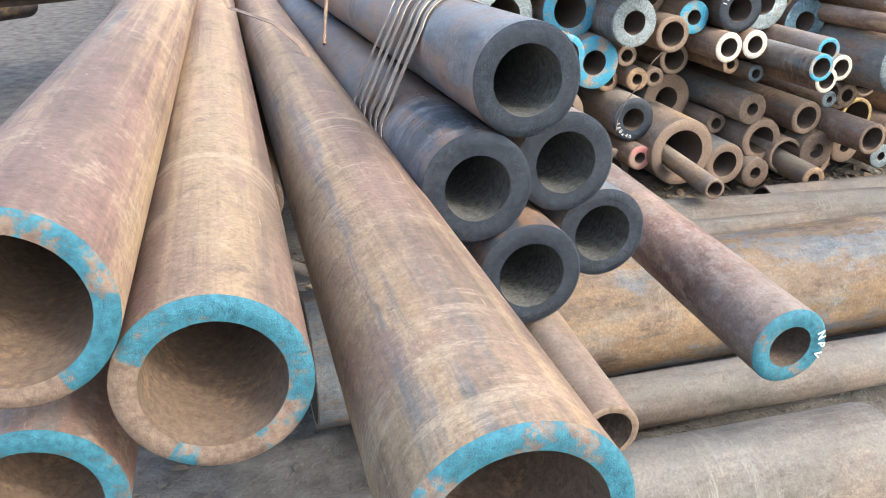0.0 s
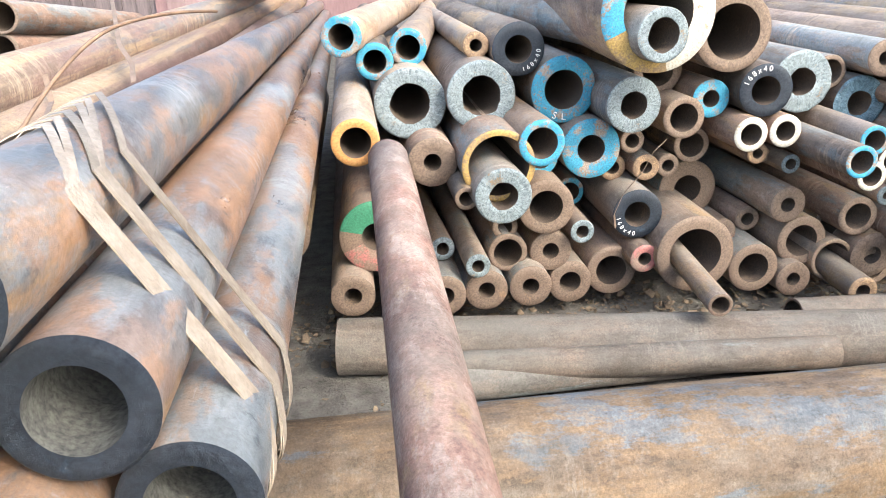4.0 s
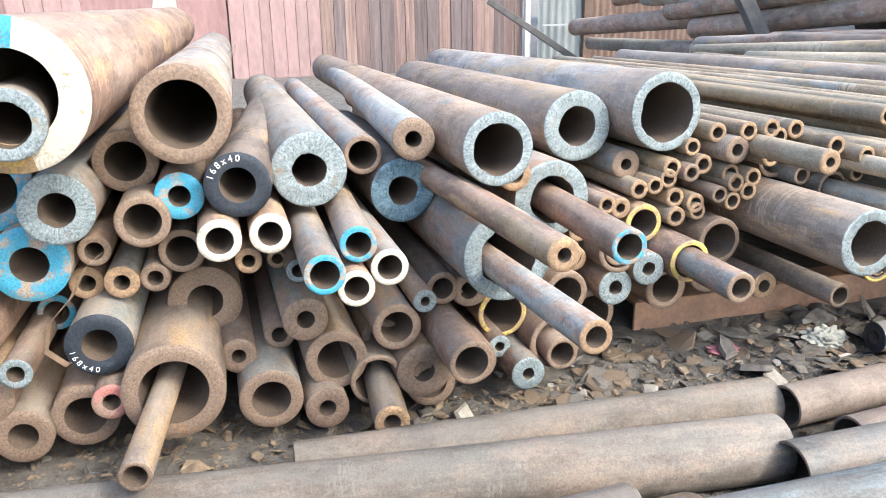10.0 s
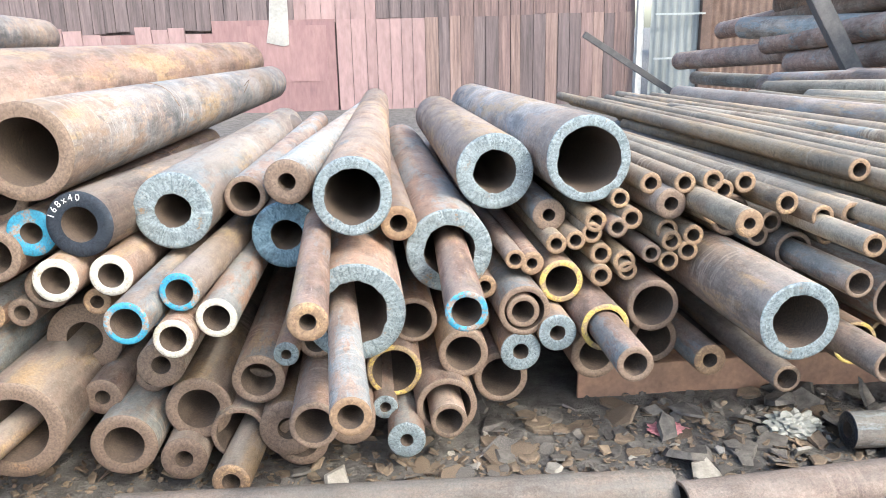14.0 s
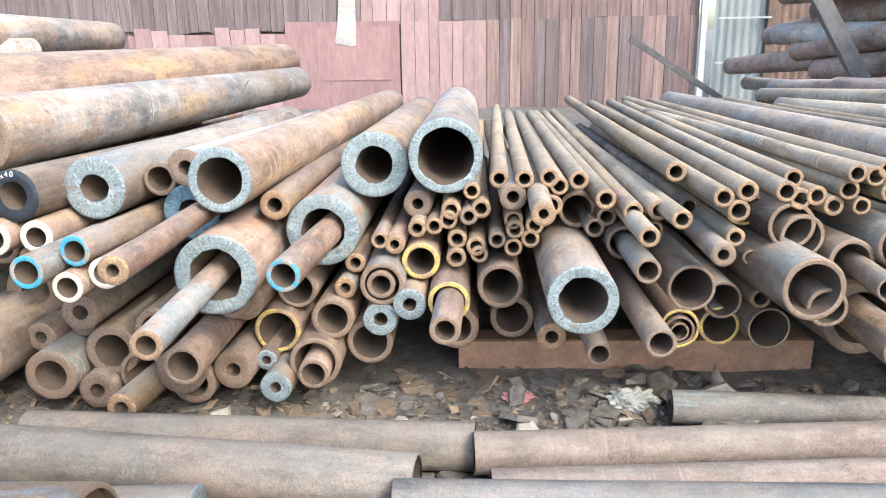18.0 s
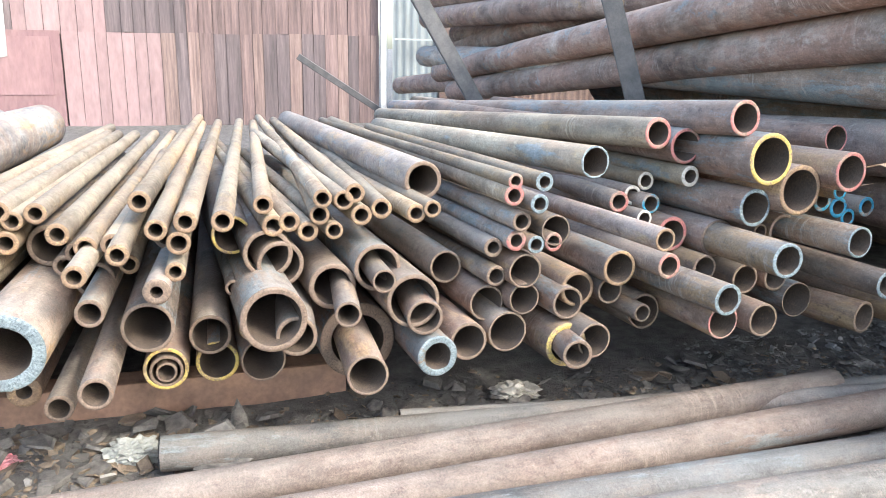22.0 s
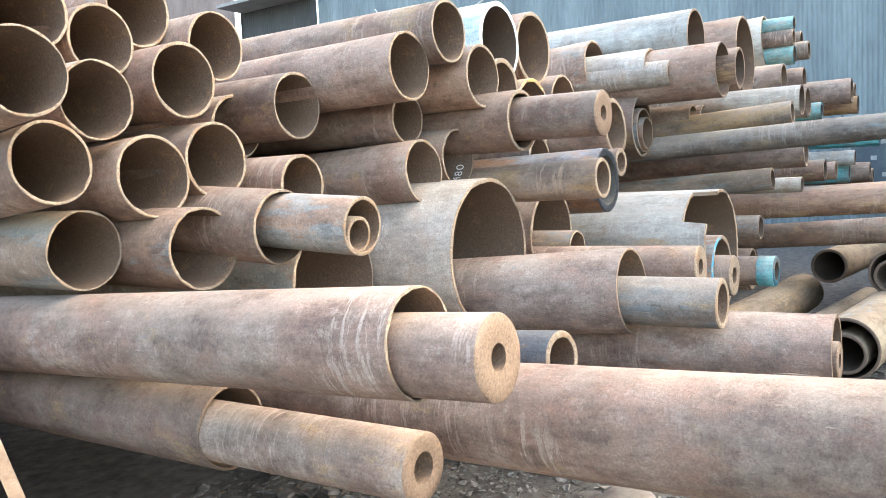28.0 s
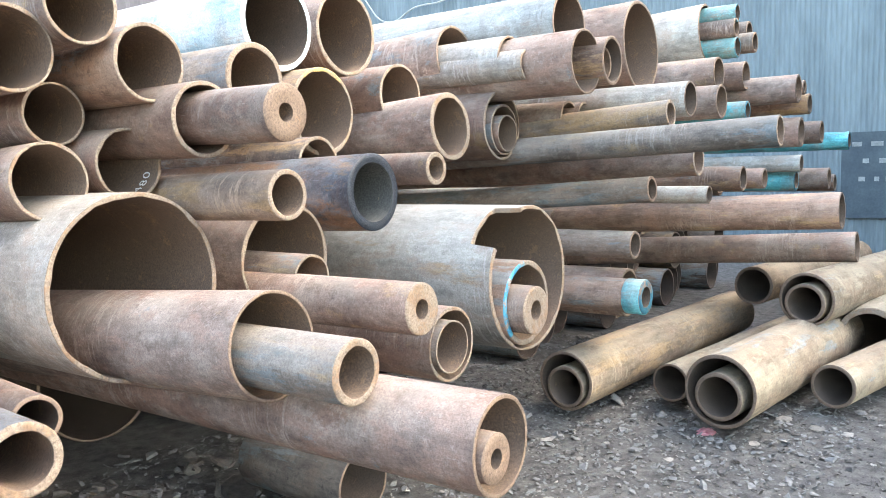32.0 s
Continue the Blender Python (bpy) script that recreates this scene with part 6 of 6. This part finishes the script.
def litter(name, n, area, size, mat, label, seed, flat=0.35, ridge=None):
    """Many small bent flakes and lumps scattered on the ground."""
    rng = random.Random(seed)
    vs, fs = [], []
    for _ in range(n):
        x = rng.uniform(area[0], area[2])
        y = ridge(x) + rng.gauss(0, (area[3] - area[1]) / 3.2) if ridge else rng.uniform(area[1], area[3])
        s = size * rng.lognormvariate(0, 0.55)
        k = rng.randint(4, 6)
        z = ground_z(x, y) + rng.uniform(0.0, 0.4) * s
        m = Matrix.Translation((x, y, z)) @ Euler((rng.gauss(0, flat), rng.gauss(0, flat), rng.uniform(0, 6.28))).to_matrix().to_4x4()
        ph = rng.uniform(0, 6.28)
        base = len(vs)
        th = s * rng.uniform(0.04, 0.22)
        rim = [(s * rng.uniform(0.5, 1.1) * math.cos(ph + 6.283 * j / k), 0.75 * s * rng.uniform(0.5, 1.1) * math.sin(ph + 6.283 * j / k), s * rng.uniform(-0.12, 0.18)) for j in range(k)]
        for dz in (0.0, th):
            vs += [m @ Vector((a * (1 - 0.2 * (dz > 0)), b * (1 - 0.2 * (dz > 0)), c + dz)) for a, b, c in rim]
        fs.append(tuple(base + j for j in range(k))[::-1])
        fs.append(tuple(base + k + j for j in range(k)))
        for j in range(k):
            fs.append((base + j, base + (j + 1) % k, base + k + (j + 1) % k, base + k + j))
    ob = new(name, mesh_of(name, vs, fs, mat, False))
    return tagged(ob, label, "litter", kind="stuff")


def foot(x):
    return 2.72 - 0.02 * x


litter("rust_flakes", 5000, (0.2, 2.35, 8.6, 2.95), 0.0105, TAN, "brown flakes of rust, paper and leaves at the stack's foot", 1, 0.4, foot)
litter("slag_chips", 9000, (-1.0, 1.0, 8.5, 3.1), 0.009, SLATE, "dark slag chips trodden into the soil", 3)
litter("slag_chips", 11000, (7.0, -0.8, 12.8, 2.6), 0.008, SLATE, "dark grey chips over the open yard ground", 4)
litter("grey_chips", 15000, (6.3, 0.3, 12.6, 3.2), 0.011, ASH, "mid-grey stone chips along the open yard's edge", 11)
litter("stone_chips", 3000, (7.0, -0.8, 12.8, 2.6), 0.0065, PALE, "pale stone chips over the open yard ground", 5)
litter("slate_pieces", 620, (3.0, 2.3, 9.5, 3.0), 0.035, SLATE, "broken dark flat pieces under the pipes", 6, 0.25)
litter("pale_scraps", 90, (2.4, 2.3, 7.6, 2.75), 0.022, PALE, "small pale scraps of plastic and paper", 7, 0.4, foot)
litter("pale_scraps", 70, (7.4, 0.0, 12.0, 1.9), 0.016, PALE, "pale crumpled paper scraps on the yard", 8, 0.3)


def scrap_mesh(seed, mat):
    """One torn, slightly bent plate of rust, board or paper."""
    rng = random.Random(seed)
    n = rng.randint(5, 8)
    bend = rng.uniform(-0.5, 0.5)
    rim = [(rng.uniform(0.65, 1.1) * math.cos(6.283 * j / n), 0.7 * rng.uniform(0.65, 1.1) * math.sin(6.283 * j / n)) for j in range(n)]
    th = rng.uniform(0.05, 0.16)
    vs = [(x, y, bend * x * x * 0.5) for x, y in rim] + [(x * 0.94, y * 0.94, bend * x * x * 0.5 + th) for x, y in rim]
    fs = [tuple(range(n))[::-1], tuple(range(n, 2 * n))] + [(j, (j + 1) % n, n + (j + 1) % n, n + j) for j in range(n)]
    return mesh_of("torn_scrap", vs, fs, mat, False)


SCRAPS = [scrap_mesh(50 + k, TAN if k % 3 else SLATE) for k in range(14)]
rngp = random.Random(77)
for k in range(280):
    x = rngp.uniform(2.3, 6.5)
    y = foot(x) + rngp.gauss(0, 0.13)
    q = rngp.randrange(14)
    size = 0.034 * rngp.lognormvariate(0, 0.45)
    ob = new("torn_scrap", SCRAPS[q])
    ob.matrix_basis = pose(x, y, ground_z(x, y) + 0.1 * size, rngp.gauss(0, 14), rngp.gauss(0, 14), rngp.uniform(0, 360)) @ Matrix.Scale(size, 4)
    tagged(ob, "torn brown rusty scrap on the littered ground" if q % 3 else "dark flat scrap on the littered ground", "scrap", "torn scraps at the stack's foot")


def crumpled(x, y, r, mat, label, name="plastic_bag", squash=0.5, seed=1):
    bm = bmesh.new()
    bmesh.ops.create_icosphere(bm, subdivisions=4, radius=r)
    for v in bm.verts:
        q = v.co.normalized()
        k = 0.75 + 0.5 * abs(noise.noise(q * 2.3 + Vector((seed, 0, 0)))) - 0.35 * abs(noise.noise(q * 6.1 + Vector((0, seed, 0))))
        v.co = Vector((q.x * r * k * 1.3, q.y * r * k, q.z * r * k * squash))
    ob = tagged(part(name, bm, mat, None), label, "litter")
    ob.location = (x, y, ground_z(x, y) + r * squash * 0.45)
    return ob


RED = plain("pink_red_wrapper", (0.42, 0.10, 0.13), (0.66, 0.36, 0.38), 35.0, 0.5)
GREYCLOTH = plain("dirty_grey_cloth", (0.16, 0.17, 0.16), (0.34, 0.35, 0.33), 12.0, 0.9)
BLUEBIT = plain("blue_plastic", (0.03, 0.22, 0.36), (0.10, 0.40, 0.50), 20.0, 0.5)
crumpled(3.60, 2.80, 0.055, RED, "crumpled pink-red wrapper on the littered ground", "wrapper", 0.35, 1)
crumpled(10.82, 0.98, 0.055, RED, "crumpled pink-red wrapper on the yard ground", "wrapper", 0.3, 2)
crumpled(4.0, 2.75, 0.085, GREYCLOTH, "lump of dirty grey cloth on the ground", "rag", 0.6, 3)
crumpled(5.37, 2.85, 0.085, PALE, "crumpled pale plastic bag beside the pipes", "plastic_bag", 0.45, 4)
crumpled(4.98, 2.52, 0.075, PALE, "crumpled pale plastic bag beside the pipes", "plastic_bag", 0.4, 5)
crumpled(4.86, 1.83, 0.06, GREYCLOTH, "crumpled clear plastic on a ground pipe", "plastic_bag", 0.3, 6).location.z = 0.19
crumpled(8.0, 1.85, 0.045, PALE, "crumpled white paper on the ground", "paper", 0.35, 7)
crumpled(8.3, 1.8, 0.035, PALE, "crumpled white paper on the ground", "paper", 0.35, 8)
crumpled(4.45, 2.55, 0.035, BLUEBIT, "scrap of blue plastic on the ground", "plastic_scrap", 0.4, 9)
crumpled(9.95, 0.54, 0.07, GREYCLOTH, "crumpled clear plastic on the yard ground", "plastic_bag", 0.4, 10)
crumpled(6.95, 2.75, 0.05, PALE, "flattened clear bottle on the ground", "bottle", 0.5, 11)
# short offcut standing on the ground
oc = new("pipe_offcut", mesh_of("offcut", *loft([ring(0, 0.050, 40), ring(0.035, 0.050, 40), ring(0.035, 0.044, 40), ring(0, 0.044, 40), ring(0, 0.050, 40)]), BODY["grey"]))
tagged(oc, "short grey pipe offcut lying on the litter", "pipe offcut")
oc.matrix_basis = pose(4.20, 2.62, 0.03, 80, 0, 20)

# ---- loose slabs, papers and the roof behind ----
def slab(x, y, size, turn, mat, seed):
    """A broken flat piece of rust, slate or board lying on the ground."""
    rng = random.Random(seed)
    k = rng.randint(5, 7)
    bm = bmesh.new()
    rim = [bm.verts.new((size * rng.uniform(0.7, 1.1) * math.cos(6.283 * j / k), 0.7 * size * rng.uniform(0.7, 1.1) * math.sin(6.283 * j / k), 0)) for j in range(k)]
    f = bm.faces.new(rim)
    top = bmesh.ops.extrude_face_region(bm, geom=[f])
    for v in top["geom"]:
        if isinstance(v, bmesh.types.BMVert):
            v.co += Vector((rng.uniform(-0.06, 0.06) * size, rng.uniform(-0.06, 0.06) * size, 0.012 + 0.12 * size * rng.uniform(0.5, 1.2)))
    bmesh.ops.recalc_face_normals(bm, faces=bm.faces[:])
    bmesh.ops.bevel(bm, geom=bm.edges[:], offset=0.0025, segments=1, affect="EDGES")
    word = "brown rusted scrap piece" if mat is TAN else "dark flat stony piece"
    ob = tagged(part("broken_piece", bm, mat, None), ("large " if size > 0.1 else "small ") + word + " lying on the littered ground", "scrap piece")
    ob.matrix_basis = pose(x, y, ground_z(x, y) - 0.003, rng.uniform(-6, 6), rng.uniform(-6, 6), turn)
    return ob


slab(8.91, 2.42, 0.160, 60, SLATE, 1)
slab(8.84, 2.85, 0.040, 77, SLATE, 2)
slab(8.46, 2.68, 0.060, 26, SLATE, 3)
slab(8.90, 2.04, 0.050, 101, TAN, 4)
slab(8.86, 3.27, 0.040, 122, SLATE, 5)
slab(3.21, 2.91, 0.060, 39, TAN, 6)
slab(3.33, 2.86, 0.055, 23, TAN, 7)
slab(3.64, 2.93, 0.045, 17, TAN, 8)
slab(3.73, 2.88, 0.050, 5, TAN, 9)
slab(3.39, 2.72, 0.050, 102, SLATE, 10)
slab(3.05, 2.79, 0.060, 140, TAN, 11)
slab(3.87, 2.82, 0.045, 74, TAN, 12)
slab(3.45, 2.76, 0.040, 15, TAN, 13)
slab(4.02, 2.90, 0.050, 56, TAN, 14)
slab(3.27, 2.86, 0.055, 133, TAN, 15)
slab(3.18, 2.96, 0.050, 137, TAN, 16)
slab(3.13, 2.71, 0.050, 92, TAN, 17)
slab(3.78, 2.66, 0.070, 70, SLATE, 18)
slab(3.88, 2.68, 0.070, 44, SLATE, 19)
slab(3.98, 3.01, 0.050, 27, TAN, 20)
slab(6.19, 2.99, 0.060, 67, SLATE, 21)
slab(6.29, 2.84, 0.070, 54, SLATE, 22)
slab(5.96, 2.89, 0.070, 6, TAN, 23)
slab(7.18, 2.53, 0.050, 164, SLATE, 24)
slab(7.70, 2.27, 0.060, 66, SLATE, 25)
slab(8.01, 2.95, 0.060, 69, SLATE, 26)
slab(7.87, 2.55, 0.050, 49, SLATE, 27)
slab(8.51, 2.34, 0.060, 42, SLATE, 28)
slab(8.49, 2.13, 0.050, 79, SLATE, 29)
slab(7.10, 2.73, 0.050, 74, TAN, 30)
slab(3.20, 2.87, 0.050, 160, TAN, 31)
slab(3.35, 2.82, 0.050, 95, TAN, 32)
slab(3.64, 2.96, 0.045, 22, TAN, 33)
slab(4.03, 2.89, 0.050, 155, TAN, 34)
slab(4.79, 3.04, 0.060, 86, TAN, 35)
slab(4.38, 2.84, 0.040, 99, TAN, 36)
for k, (x, y, r) in enumerate(((11.19, 0.52, 0.045), (11.25, 0.70, 0.05), (10.80, 0.73, 0.032), (10.35, 1.0, 0.024), (11.19, 0.37, 0.035), (9.58, 1.23, 0.034), (10.1, 1.35, 0.02))):
    crumpled(x, y, r, PALE, "torn pale paper lying on the yard ground", "paper", 0.18, 20 + k)
# sloped roof sheets and a pale beam over the far shed
ROOF = plain("brown_roof_sheet", (0.16, 0.11, 0.095), (0.28, 0.205, 0.18), 3.0, 0.7, (1, 1, 0.2))
roof = corrugated("shed_roof", 9.6, 12.05, 13.1, 12.05, 0, 1.3, ROOF, 0.11, 0.015)
roof.matrix_basis = pose(0, 3.0, 3.35, 0, 0, 0) @ pose(0, 12.05, 0, -62, 0, 0) @ pose(0, -12.05, 0, 0, 0, 0)
tagged(roof, "sloping brown corrugated roof of the far shed", "roof", kind="structure")
bm = bmesh.new()
box(bm, -0.03, -0.05, 0, 0.06, 0.05, 1.3)
rafter = tagged(part("roof_beam", bm, WHITE, None), "pale roof beam of the far shed", "beam", kind="structure")
rafter.matrix_basis = pose(11.72, 12.0, 3.5, 0, 40, 0)


# flakes of scale lifting off the big front pipe
rngf = random.Random(31)
for k in range(9):
    y0, a0 = rngf.uniform(0.35, 2.4), rngf.uniform(60, 125)
    dy, da = rngf.uniform(0.03, 0.09), rngf.uniform(7, 16)
    vs = [(0, 0, 0)] * 0
    for q in range(10):
        w = 6.283 * q / 10
        rr = rngf.uniform(0.7, 1.1)
        a = radians(a0 + da * rr * math.cos(w))
        vs.append((0.1235 * math.cos(a), y0 + dy * rr * math.sin(w), 0.1235 * math.sin(a)))
    a = radians(a0)
    vs.append((0.1265 * math.cos(a), y0, 0.1265 * math.sin(a)))
    low = [(x * 0.975, y, z * 0.975) for x, y, z in vs[:10]]
    fl = new("scale_flake", mesh_of("scale_flake", vs + low, [(q, (q + 1) % 10, 10) for q in range(10)] + [(q, (q + 1) % 10, 11 + (q + 1) % 10, 11 + q) for q in range(10)], BODY["grey"]))
    fl.parent = front_pipe
